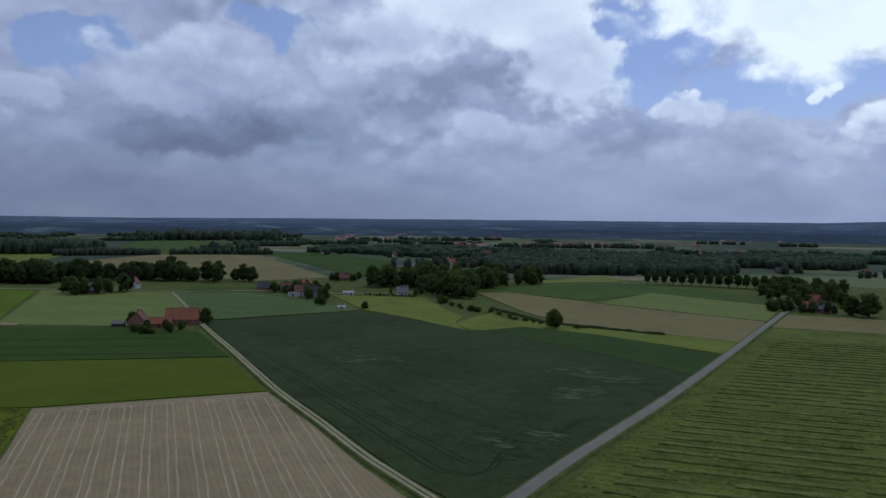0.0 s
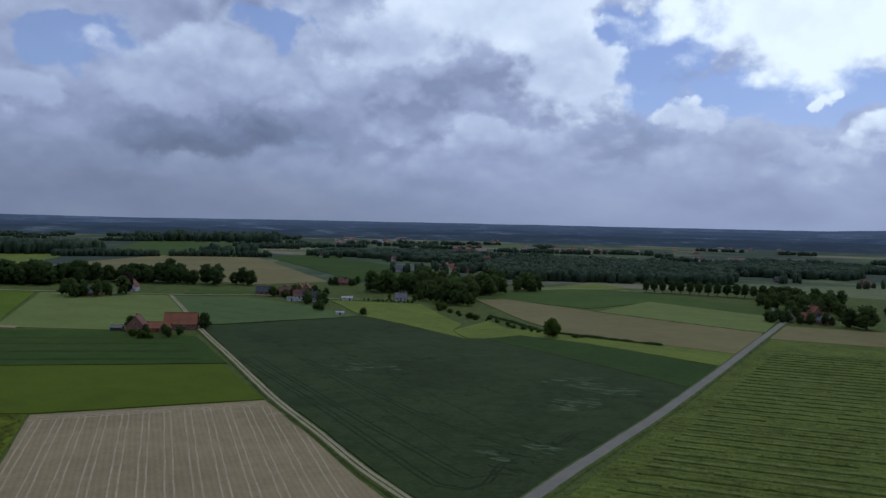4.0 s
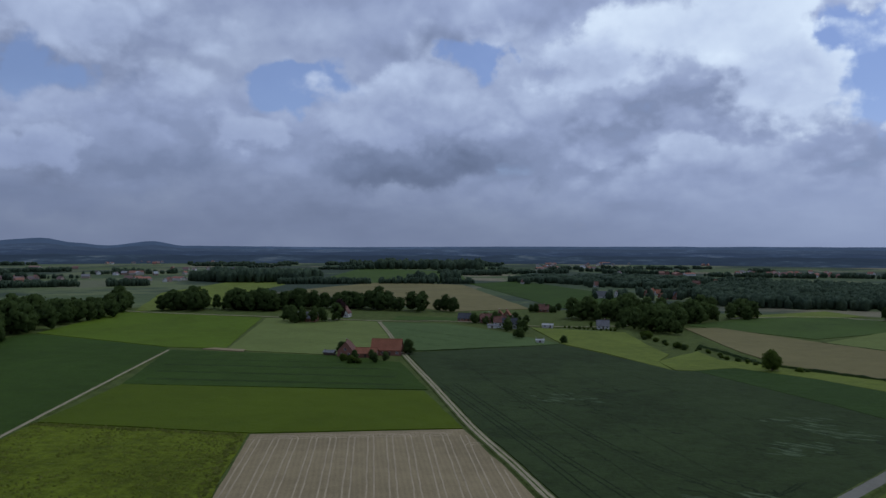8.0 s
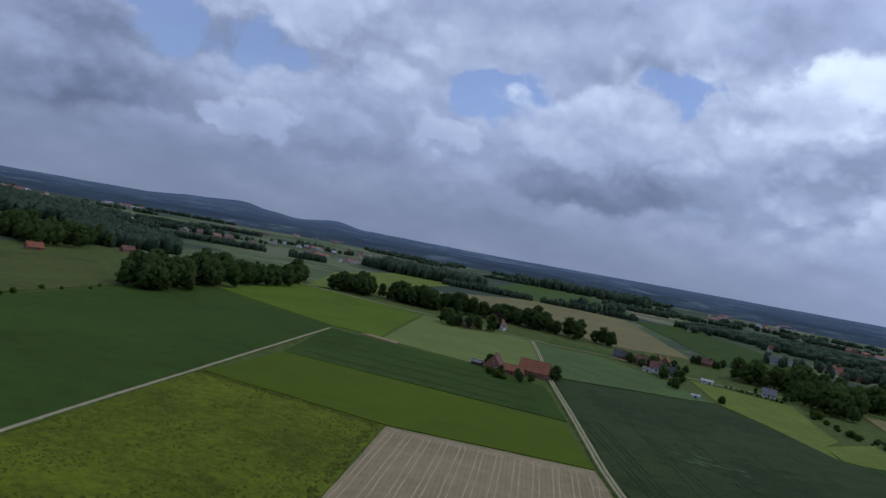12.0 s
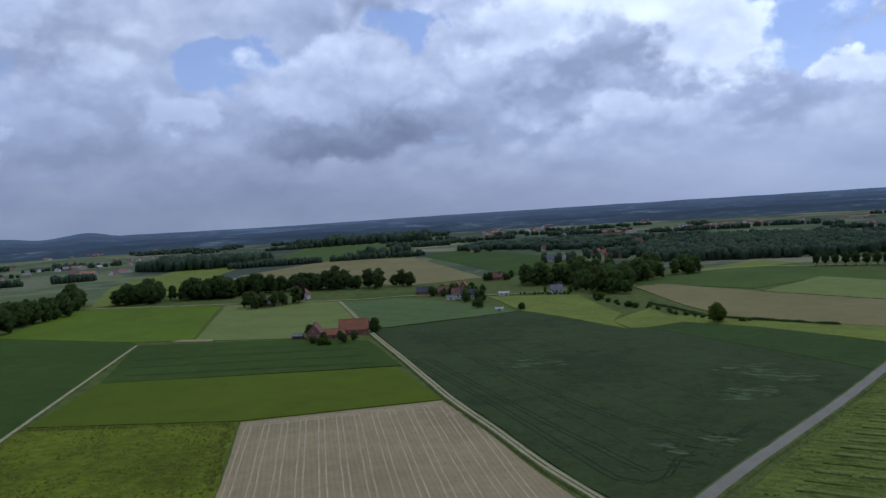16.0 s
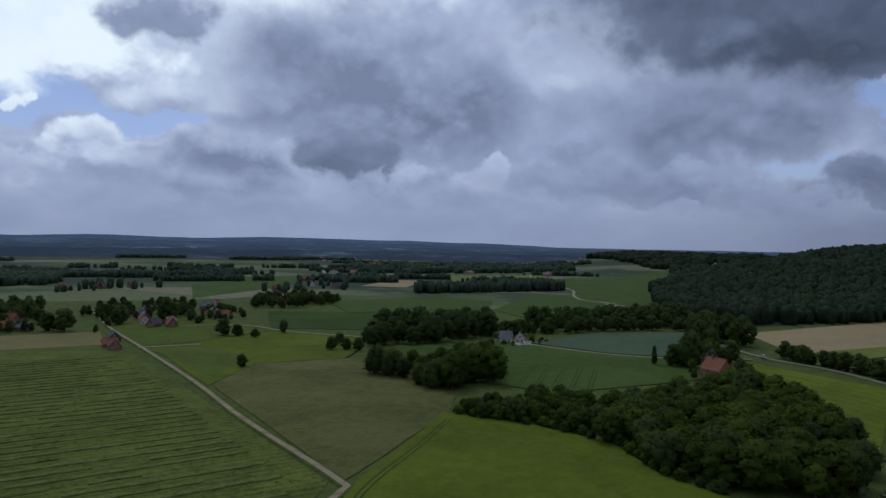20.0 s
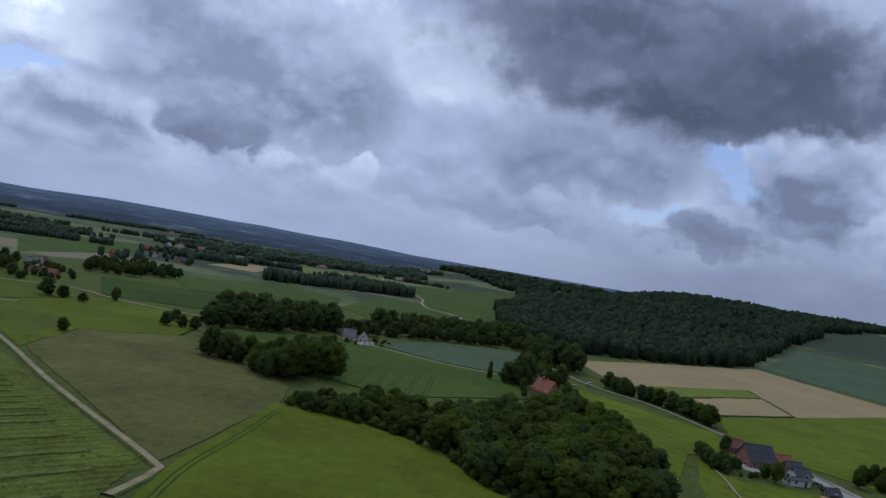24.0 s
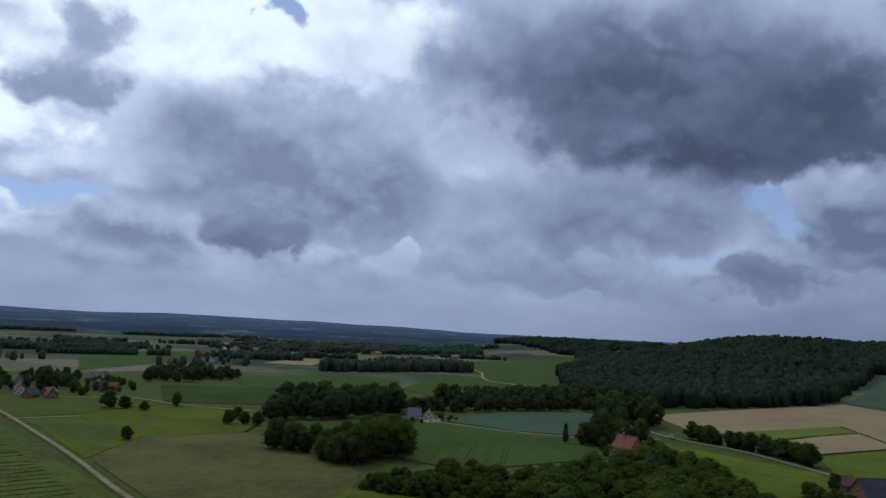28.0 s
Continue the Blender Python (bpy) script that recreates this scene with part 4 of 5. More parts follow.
def grown(spots, kinds, spread, rnd):
    """Many crowns in one mesh: verts, faces and normals."""
    verts, faces, norms, base = [], [], [], 0
    for ax, ay, tall in spots:
        co, fa, no = CROWNS[rnd.choice(kinds).name]
        a, k = rnd.uniform(0, 6.28), tall / 10 * spread * rnd.uniform(0.9, 1.15)
        turn = np.array([[math.cos(a), math.sin(a), 0], [-math.sin(a), math.cos(a), 0], [0, 0, 1]])
        verts.append(co @ turn * np.array([k, k, tall / 10]) + np.array([ax, ay, land_height(ax, ay)]))
        norms.append(no @ turn)
        faces += [[base + q for q in f] for f in fa]
        base += len(co)
    return np.concatenate(verts), faces, np.concatenate(norms)


def trunk_mesh(seed, low, high, width, radius):
    """A tapered trunk with a few limbs."""
    rnd = random.Random(seed)
    bm = bmesh.new()

    def limb(a, b, r0, r1):
        a, b = Vector(a), Vector(b)
        turn = (b - a).to_track_quat("Z", "Y").to_matrix().to_4x4()
        bmesh.ops.create_cone(bm, segments=6, radius1=r0, radius2=r1, depth=(b - a).length, matrix=Matrix.Translation((a + b) / 2) @ turn)

    top = low + (high - low) * 0.6
    limb((0, 0, -0.3), (0, 0, low + 0.4), radius, radius * 0.75)
    limb((0, 0, low), (0.2, 0.1, top), radius * 0.75, radius * 0.3)
    for k in range(4):
        a = k * 1.7 + rnd.uniform(-0.4, 0.4)
        z0 = low + (top - low) * rnd.uniform(0, 0.5)
        limb((0, 0, z0), (width * 0.55 * math.cos(a), width * 0.55 * math.sin(a), z0 + (high - low) * 0.28), radius * 0.42, radius * 0.12)
    return from_bm("trunk", bm, M_BARK)


class Kind:
    """One form of tree, built once and then copied."""

    def __init__(self, name, label, category, crown, trunk, part_name="crown"):
        self.name, self.label, self.category, self.crown, self.trunk, self.part_name, self.first = name, label, category, crown, trunk, part_name, None

    def stand(self, px, py, turn, sx, sz, group="", label=""):
        m = pose(px, py, land_height(px, py), 0, 0, turn) @ Matrix.Diagonal((sx, sx, sz, 1))
        if self.first is None:
            ob = new(self.name)
            tagged(ob, self.label, self.category)
            if self.trunk:
                part("trunk", self.trunk, ob)
            part(self.part_name, self.crown, ob)
            ob.matrix_basis = m
            self.first = (ob, Matrix.Identity(4))
        else:
            ob = copy_thing(self.first[0], m)
            ob.matrix_basis = m
        return tagged(ob, label or self.label, group=group)


def tree_kind(seed, width, low, high, clumps, leaves, size, mat, shape="round", name="tree", label="full-leaved deciduous tree in dark summer green", category="tree"):
    return Kind(name, label, category, crown_mesh("crown", seed, width, low, high, clumps, leaves, size, mat, shape), trunk_mesh(seed, low + 0.5, high, width, 0.03 * high + 0.05))


# unit trees: ten metres tall
ROUND = [tree_kind(s, w, lo, 10, c, 62, 0.30, m) for s, w, lo, c, m in ((1, 3.4, 0.7, 24, M_LEAF), (2, 3.9, 0.9, 26, M_LEAF), (3, 3.0, 0.6, 22, M_LEAF_DARK), (4, 3.6, 0.8, 25, M_LEAF), (5, 3.2, 1.0, 22, M_LEAF_LIGHT), (6, 4.2, 0.7, 28, M_LEAF_DARK))]
FARTREE = [tree_kind(s, w, lo, 10, c, 17, 0.48, m) for s, w, lo, c, m in ((11, 3.6, 0.6, 18, M_LEAF_DARK), (12, 4.1, 0.7, 20, M_LEAF_DARK), (13, 3.2, 0.8, 16, M_LEAF), (14, 3.8, 0.5, 19, M_LEAF_DARK))]
COLUMN = [tree_kind(21, 1.7, 0.8, 10, 18, 26, 0.4, M_LEAF_DARK, "column", label="slender poplar-like tree in dark green")]
AVENUE = [tree_kind(31, 3.3, 2.2, 10, 16, 24, 0.5, M_LEAF_DARK, label="trimmed round avenue tree on a bare trunk")]
PURPLE = [tree_kind(41, 3.8, 1.0, 10, 22, 26, 0.55, M_LEAF_PURPLE, label="dark purple copper beech tree")]
CONIFER = [tree_kind(51, 2.6, 0.5, 10, 20, 28, 0.4, M_LEAF_DARK, "cone", label="dark green pointed conifer tree")]
BUSH = [Kind("bush", "dense rounded green bush", "bush", crown_mesh("foliage", s, 4.6, 0.0, 6.5, 14, 30, 0.55, m), None, "foliage") for s, m in ((61, M_LEAF), (62, M_LEAF_DARK), (63, M_LEAF_LIGHT))]
BLOSSOM = [Kind("bush", "elder bush covered in white blossom", "bush", crown_mesh("foliage", 71, 4.2, 0.0, 7, 12, 34, 0.5, M_BLOSSOM), None, "foliage")]

tree_rnd = random.Random(21)


def stand(kinds, px, py, tall, spread=1.0, group="", label=""):
    tree_rnd.choice(kinds).stand(px, py, tree_rnd.uniform(0, 360), tall / 10 * spread * tree_rnd.uniform(0.9, 1.12), tall / 10, group, label)


def wood(kinds, poly, gap, lo, hi, group, spread=1.0, label="", joined=False):
    """Trees scattered over a plot: single things near the camera, one joined mass far off."""
    spots = []
    xs, ys = [p[0] for p in poly], [p[1] for p in poly]
    py = min(ys)
    row = 0
    while py < max(ys):
        px = min(xs) + (gap / 2 if row % 2 else 0)
        while px < max(xs):
            ax, ay = px + tree_rnd.uniform(-0.3, 0.3) * gap, py + tree_rnd.uniform(-0.3, 0.3) * gap
            swell = noise.noise((ax / 26, ay / 26, 2))
            if inside(ax, ay, poly) and (swell > -0.3 or not joined):
                spots.append((ax, ay, tree_rnd.uniform(lo, hi) * (1 + 0.42 * swell)))
            px += gap
        py += gap * 0.87
        row += 1
    if not joined:
        for ax, ay, tall in spots:
            stand(kinds, ax, ay, tall, spread, group, label)
        return
    ob = new("tree_belt", soft_mesh("tree_belt", *grown(spots, [k.crown for k in kinds], spread, tree_rnd), kinds[0].crown.materials[0]))
    tagged(ob, "belt of " + group + " in dark summer leaf", "trees", kind="stuff")


def tree_row(kinds, pts, gap, lo, hi, group, spread=1.0, sway=1.0, label="", joined=False):
    spots = []
    for a, b in zip(pts, pts[1:]):
        k = max(1, int(math.dist(a, b) / gap))
        for i in range(k):
            s = (i + 0.5) / k
            spots.append((a[0] + (b[0] - a[0]) * s + tree_rnd.uniform(-sway, sway), a[1] + (b[1] - a[1]) * s + tree_rnd.uniform(-sway, sway), tree_rnd.uniform(lo, hi)))
    if joined:
        ob = new("tree_belt", soft_mesh("tree_belt", *grown(spots, [k.crown for k in kinds], spread, tree_rnd), kinds[0].crown.materials[0]))
        tagged(ob, "belt of " + group + " in dark summer leaf", "trees", kind="stuff")
        return
    for px, py, tall in spots:
        stand(kinds, px, py, tall, spread, group, label)


NEAR_LOW = [(237, 146), (236, 126), (240, 109), (237, 88), (300, 84), (322, 76), (298, 92), (268, 116), (252, 146)]
NEAR_TALL = [(237, 88), (232, 74), (210, 50), (203, 28), (215, 8), (238, -3), (258, 4), (306, 28), (345, 55), (322, 76), (300, 84)]
wood(ROUND, NEAR_LOW, 6.2, 5.5, 8.5, "trees of the near wood", 1.3)
wood(ROUND, NEAR_TALL, 8.6, 8.0, 13.0, "trees of the near wood", 1.35)
for px, py in ((228, -3), (240, -8), (248, -9), (222, 3), (233, -4)):
    stand(BLOSSOM, px, py, 4.2, 0.75, "blossoming bushes")
tree_row(BUSH, [(236, 142), (239, 108), (233, 76), (208, 49), (202, 30)], 5, 4, 6, "bushes along the wood's edge", 1.0)
wood(ROUND, [(284, 222), (270, 186), (271, 164), (300, 160), (330, 172), (338, 190), (305, 205)], 9.5, 10, 15, "trees of the copse", 1.15)
wood(FARTREE + ROUND[:2], [(352, 284), (389, 262), (440, 250), (492, 276), (470, 310), (400, 320)], 13, 12, 18, "trees behind the white house", 1.25, joined=True)
tree_row(FARTREE, [(450, 246), (470, 240), (498, 232), (524, 214), (572, 186), (584, 150), (580, 124)], 6.5, 8, 12.5, "tree row by the oat field", 1.3, 4, joined=True)
wood(FARTREE, [(506, 236), (530, 222), (582, 192), (596, 150), (660, 165), (720, 215), (640, 250), (560, 262)], 12, 9, 15, "trees behind the oat field", 1.1, joined=True)
tree_row(FARTREE, [(498, 252), (515, 240)], 9, 17, 20, "tall trees by the white house", 1.1, 2)
wood(FARTREE + ROUND[:1], [(400, 112), (404, 98), (418, 82), (440, 88), (470, 108), (430, 122)], 11, 7, 13, "garden trees of the red house", 1.1)
stand(ROUND, 408, 104, 19, 0.95)
stand(CONIFER, 404, 122, 11, 0.9)
for px, py, tall in ((392, 98, 7), (376, 92, 5), (372, 78, 5), (392, 70, 8), (400, 76, 9)):
    stand(FARTREE, px, py, tall, 1.1, "garden trees of the red house")
wood(FARTREE, [(470, 112), (520, 98), (580, 120), (560, 145), (500, 132)], 12, 14, 21, "trees behind the red house", 1.0, joined=True)
tree_row(FARTREE + ROUND[:2], [(480, 74), (460, 44), (441, 19), (419, 1)], 6.5, 8, 11.5, "hedge trees along the lane", 1.3, 2)
tree_row(BUSH, [(476, 66), (440, 14), (419, 2)], 5, 3, 5, "hedge bushes along the lane", 1.0, 1.5)
for px, py, tall, wide in ((255, 284, 6.5, 1.05), (379, 384, 8, 1.0), (331, 293, 8, 1.0), (336, 286, 7.5, 1.0), (338, 278, 8, 1.0), (331, 391, 11.5, 1.2), (336, 383, 8, 1.2), (338, 368, 6, 1.25), (368, 373, 9, 0.85), (372, 300, 10, 1.1), (352, 306, 7, 1.1)):
    stand(ROUND if tall > 6.2 and tall < 7 else FARTREE, px, py, tall, wide * 1.15, "scattered pasture trees")
stand(ROUND[1:2], 63, 417, 10.5, 1.1, "", "lone round tree in the ditch between fields")
wood(FARTREE, [(-372, 642), (-292, 688), (-219, 682), (-174, 676), (-170, 700), (-300, 725), (-400, 690)], 11.5, 12, 19, "trees of the long tree line", 1.1, joined=True)
wood(FARTREE, [(-440, 616), (-394, 632), (-330, 646), (-335, 672), (-400, 668), (-450, 650)], 12, 13, 20, "trees of the long tree line", 1.1, joined=True)
wood(FARTREE, [(-70, 655), (-18, 630), (3, 566), (20, 556), (30, 600), (32, 640), (60, 674), (55, 720), (-60, 700)], 12, 11, 19, "trees of the middle wood", 1.05, joined=True)
wood(FARTREE, [(70, 690), (97, 706), (90, 725), (66, 712)], 12, 12, 17, "clump of trees in the meadow", 1.1, joined=True)
tree_row(BUSH, [(-4, 552), (8, 520), (20, 495), (30, 486)], 8, 3, 8, "bushes along the ditch", 1.2, 5)
tree_row(BUSH, [(22, 500), (34, 480), (48, 450), (60, 430), (84, 414)], 5.5, 1.8, 4.2, "bushes along the ditch", 1.3, 3)
wood(FARTREE, [(-112, 712), (-80, 708), (-72, 736), (-104, 740)], 9, 6, 9, "trees round the far farmhouse", 1.1, joined=True)
wood(FARTREE, [(-136, 596), (-96, 584), (-90, 612), (-100, 640), (-134, 644)], 10, 4, 7.5, "garden trees between village houses", 1.2, joined=True)
tree_row(AVENUE, [(191, 722), (221, 714), (265, 691), (309, 663)], 7.4, 11.5, 13, "avenue trees", 1.0, 0.3)
wood(FARTREE, [(-402, 347), (-380, 347), (-388, 392), (-426, 484), (-436, 545), (-510, 520)], 12, 14, 20, "trees of the western wood", 1.05, joined=True)
wood(COLUMN + FARTREE[:1], [(-434, 548), (-470, 545), (-506, 640), (-490, 655)], 9, 13, 18, "poplars at the western wood", 1.1, joined=True)
wood(FARTREE, [(-572, 405), (-600, 400), (-720, 440), (-700, 520), (-640, 520)], 15, 14, 22, "trees of the western farm", 1.0, joined=True)
wood(FARTREE, [(-282, 556), (-252, 560), (-240, 585), (-268, 590), (-292, 580)], 10, 8, 14, "garden trees of the farmhouse", 1.0, joined=True)
stand(PURPLE, -246, 592, 17, 1.0)
wood(FARTREE + BUSH[:1], [(-170, 396), (-150, 378), (-128, 386), (-128, 398), (-146, 396), (-158, 402)], 9, 3, 6, "orchard trees round the red barn", 1.1)
stand(FARTREE, -130, 420, 9, 1.1)
stand(FARTREE, -166, 408, 8, 1.1)
wood(FARTREE, [(-150, 600), (-118, 606), (-100, 572), (-84, 560), (-78, 520), (-64, 500), (-74, 496), (-92, 530), (-112, 585)], 11, 4, 9, "garden trees of the village", 1.2, joined=True)
stand(BUSH, -50, 498, 7, 0.9)
tree_row(BUSH, [(-61, 589), (-36, 586)], 3.4, 2.2, 2.8, "clipped garden hedge", 0.8, 0.2)
wood(FARTREE, [(222, 506), (240, 500), (268, 492), (262, 520), (250, 545), (226, 530)], 9, 5, 9, "trees of the hamlet", 1.15, joined=True)
wood(FARTREE, [(244, 560), (290, 540), (330, 600), (345, 680), (300, 690), (258, 620)], 13, 8, 14, "trees of the hamlet", 1.1, joined=True)
wood(FARTREE, [(318, 512), (352, 520), (400, 512), (440, 560), (450, 610), (380, 620), (330, 570)], 14, 6, 11, "trees of the hamlet", 1.1, joined=True)
wood(FARTREE, [(376, 455), (420, 470), (470, 540), (440, 548), (398, 505)], 11, 4, 8, "trees of the hamlet", 1.2, joined=True)
wood(FARTREE, [(480, 526), (520, 500), (590, 520), (600, 560), (540, 575), (490, 556)], 12, 8, 13, "trees of the hamlet", 1.1, joined=True)
for px, py, tall, wide in ((274, 485, 16, 1.25), (268, 495, 13, 1.2), (327, 503, 14, 1.25), (318, 494, 12, 1.2), (356, 489, 19, 1.2), (366, 494, 15, 1.1), (373, 481, 9, 1.3), (365, 462, 6, 1.4), (282, 461, 6, 1.1), (308, 489, 7, 1.2), (372, 466, 7, 1.3), (226, 512, 8, 1.0)):
    stand(FARTREE, px, py, tall, wide, "tall trees of the hamlet")
for px, py, tall in ((337, 2, 6), (331, 0, 7), (327, -1, 6), (323, -3, 7), (319, -5, 6), (315, -6, 7), (313, -10, 5.5), (318, -12, 6.5), (324, -14, 5), (330, -9, 5), (361, -7, 7), (338, -7, 4.5)):
    stand(FARTREE, px, py, tall, 1.1, "garden trees of the farm")
tree_row(BUSH, [(334, 1), (320, -6), (311, -10), (318, -20), (326, -24)], 3.2, 2.2, 3.6, "garden bushes of the farm", 0.9, 1.2)
stand(ROUND, 318, -28, 8.5, 1.15, "", "round garden tree before the farm stable")
stand(ROUND, 322, -24, 6, 1.1, "", "round garden tree before the farm stable")
tree_row(BUSH, [(326, -43), (329, -50)], 2.4, 1.4, 1.9, "clipped hedge by the yard", 0.8, 0.2)
wood(ROUND, [(344, -56), (360, -80), (384, -90), (380, -64)], 7, 6, 10, "trees beyond the lane", 1.1, joined=True)
tree_row(BUSH, [(-345, 190), (-370, 260), (-398, 330)], 16, 2.5, 5, "bushes along the field ditch", 1.0, 5)


for px, py, tall, wide in ((420, 226, 4.5, 1.1), (417, 218, 3, 1.2), (441, 216, 3.5, 1.1), (446, 214, 3, 1.2), (450, 222, 5, 1.0), (444, 229, 6, 1.0), (452, 212, 2.5, 1.3), (414, 232, 6, 1.0), (457, 218, 3.2, 1.2), (436, 209, 2.2, 1.2)):
    stand(BUSH + FARTREE[2:3], px, py, tall, wide, "garden bushes of the cream house")
tree_row(BUSH, [(-52, 583), (-36, 580), (-20, 578)], 3.2, 2.0, 3.2, "garden hedge of the small white house", 1.0, 0.5)
for px, py, tall in ((-20, 590, 6), (-40, 596, 5), (-16, 598, 8)):
    stand(FARTREE, px, py, tall, 1.1, "garden trees of the small white house")

# ---- rough grass ----
def tufts(label, spots, mat, seed, along):
    """Low lumps of grass, drawn out along a heading."""
    rnd = np.random.default_rng(seed)
    verts, faces, norms = [], [], []
    d = math.hypot(*along)
    ux, uy = along[0] / d, along[1] / d
    for px, py, zz, size in spots:
        b, long = len(verts), rnd.uniform(0.7, 1.6)
        top = size * rnd.uniform(0.3, 0.55)
        for k in range(6):
            a = k * 1.0472 + rnd.uniform(-0.3, 0.3)
            r = size * rnd.uniform(0.4, 0.75)
            p, q = math.cos(a) * r * long, math.sin(a) * r
            verts.append((px + ux * p - uy * q, py + uy * p + ux * q, zz - 0.03))
            norms.append((0.5 * math.cos(a) * ux - 0.5 * math.sin(a) * uy, 0.5 * math.cos(a) * uy + 0.5 * math.sin(a) * ux, 0.86))
        verts.append((px + rnd.uniform(-0.2, 0.2) * size, py + rnd.uniform(-0.2, 0.2) * size, zz + top))
        norms.append((0, 0, 1))
        faces += [(b + k, b + (k + 1) % 6, b + 6) for k in range(6)]
    nn = np.array(norms)
    ob = new("grass_tufts", soft_mesh("grass_tufts", np.array(verts), faces, nn / np.linalg.norm(nn, axis=1)[:, None], mat))
    tagged(ob, label, "grass", kind="stuff")


M_TUFT = leaf_material("tufted grass", (0.070, 0.088, 0.008), (0.245, 0.250, 0.060))
tuft_rnd = random.Random(9)
spots = []
for i in range(56):
    for a, b in across(F4, (-125, 230), ROWS_DIR, 2 + i * 1.9):
        k = int(math.dist(a, b) / 1.1)
        for j in range(k):
            s = (j + tuft_rnd.random()) / k
            px, py = a[0] + (b[0] - a[0]) * s + tuft_rnd.gauss(0, 0.8), a[1] + (b[1] - a[1]) * s
            if noise.noise((px / 14, py / 22, 5)) + tuft_rnd.uniform(-0.4, 0.4) > 0.0:
                spots.append((px, py, TOPS[lush.name], tuft_rnd.uniform(0.35, 1.0)))
for j in range(420):  # uncut rim towards the barley and the bare field
    s = tuft_rnd.random()
    px, py = (-204 + 79 * s, 222 + 7 * s) if j % 2 else (-126 + 53 * s, 229 - 134 * s)
    spots.append((px + tuft_rnd.uniform(-2.5, 1), py + tuft_rnd.uniform(-3, 0), TOPS[lush.name], tuft_rnd.uniform(0.7, 1.5)))
tufts("tall uneven grass tufts in loose rows", spots, M_TUFT, 1, ROWS_DIR)
spots = []
for j in range(2600):
    px, py = tuft_rnd.uniform(10, 255), tuft_rnd.uniform(95, 430)
    edge = min(abs((px - 34) * 0.846 - (py - 180) * 0.533), abs((px - 181) * 0.913 - (py - 198) * 0.407))
    if inside(px, py, F14) and tuft_rnd.random() < 0.15 + 0.85 * math.exp(-edge / 9):
        spots.append((px, py, TOPS[mown.name], tuft_rnd.uniform(0.4, 1.0)))
for i in range(44):
    for a, b in across(F14, (46, 168), (85, -30), -(i - 9) * 7.1 - 2.2):
        k = int(math.dist(a, b) / 1.5)
        for j in range(k):
            u = (j + tuft_rnd.random()) / k
            spots.append((a[0] + (b[0] - a[0]) * u, a[1] + (b[1] - a[1]) * u + tuft_rnd.gauss(0, 0.9), TOPS[mown.name], tuft_rnd.uniform(0.3, 0.95)))
tufts("loose cut grass left on the meadow", spots, M_TUFT, 2, (85, -30))


# ---- distant woods, past counting ----
def dome_mesh(name, seed, width, mat):
    """A far tree, ten metres tall: lumpy rounded heads of foliage."""
    rnd = np.random.default_rng(seed)
    bm = bmesh.new()
    bmesh.ops.create_icosphere(bm, subdivisions=2, radius=1)
    ball = np.array([v.co[:] for v in bm.verts])
    tris = [[v.index for v in f.verts] for f in bm.faces]
    bm.free()
    verts, faces, norms = [], [], []
    for k in range(3):
        a, d = k * 2.1 + rnd.uniform(0, 1), 0 if k == 0 else width * rnd.uniform(0.35, 0.55)
        r, zc = width * rnd.uniform(0.5, 0.68), rnd.uniform(4.4, 6.6) if k else 6.6
        lump = np.array([1 + 0.5 * noise.noise((v[0] * 1.9 + seed, v[1] * 1.9 + k * 7, v[2] * 1.9)) for v in ball])[:, None] * rnd.uniform(0.72, 1.18, (len(ball), 1))
        put = ball * lump * np.array([r, r, min(3.6, 10.2 - zc)]) + np.array([d * math.cos(a), d * math.sin(a), zc])
        put[:, 2] = np.where(ball[:, 2] < -0.4, np.maximum(0, put[:, 2] - 3), put[:, 2])
        faces += [[len(verts) + q for q in f] for f in tris]
        verts += put.tolist()
        way_out = ball + rnd.normal(scale=0.2, size=ball.shape)
        norms += (way_out / np.linalg.norm(way_out, axis=1)[:, None]).tolist()
    me = soft_mesh(name, np.array(verts), faces, np.array(norms), mat)
    CROWNS[me.name] = (np.array(verts), faces, np.array(norms))
    return me


MASS = [dome_mesh("far_crown", s, w, M_FAR_WOOD) for s, w in ((81, 3.6), (82, 4.4), (83, 4.0))]


def far_wood(label, poly, gap, lo, hi, seed, leaves=M_FAR_WOOD):
    rnd = random.Random(seed)
    gap *= 0.66 if max(math.hypot(*p) for p in poly) < 2400 else 0.8
    xs, ys = [p[0] for p in poly], [p[1] for p in poly]
    spots = []
    for px in np.arange(min(xs), max(xs), gap):
        for py in np.arange(min(ys), max(ys), gap):
            ax, ay = px + rnd.uniform(-0.6, 0.6) * gap, py + rnd.uniform(-0.6, 0.6) * gap
            swell = noise.noise((ax / 70, ay / 70, seed)) + 0.6 * noise.noise((ax / 24, ay / 24, seed + 3))
            if inside(ax, ay, poly) and swell > -0.75 and (rnd.random() < 0.62 or math.hypot(ax, ay) < 1400):
                spots.append((ax, ay, rnd.uniform(lo, hi) * (1 + 0.3 * swell)))
    if spots:
        v, f, nn = grown(spots, MASS, gap / (0.62 * (lo + hi) / 2), rnd)
        ob = new("distant_wood", soft_mesh("distant_wood", v, f, nn, leaves))
        tagged(ob, label, "wood", kind="stuff")


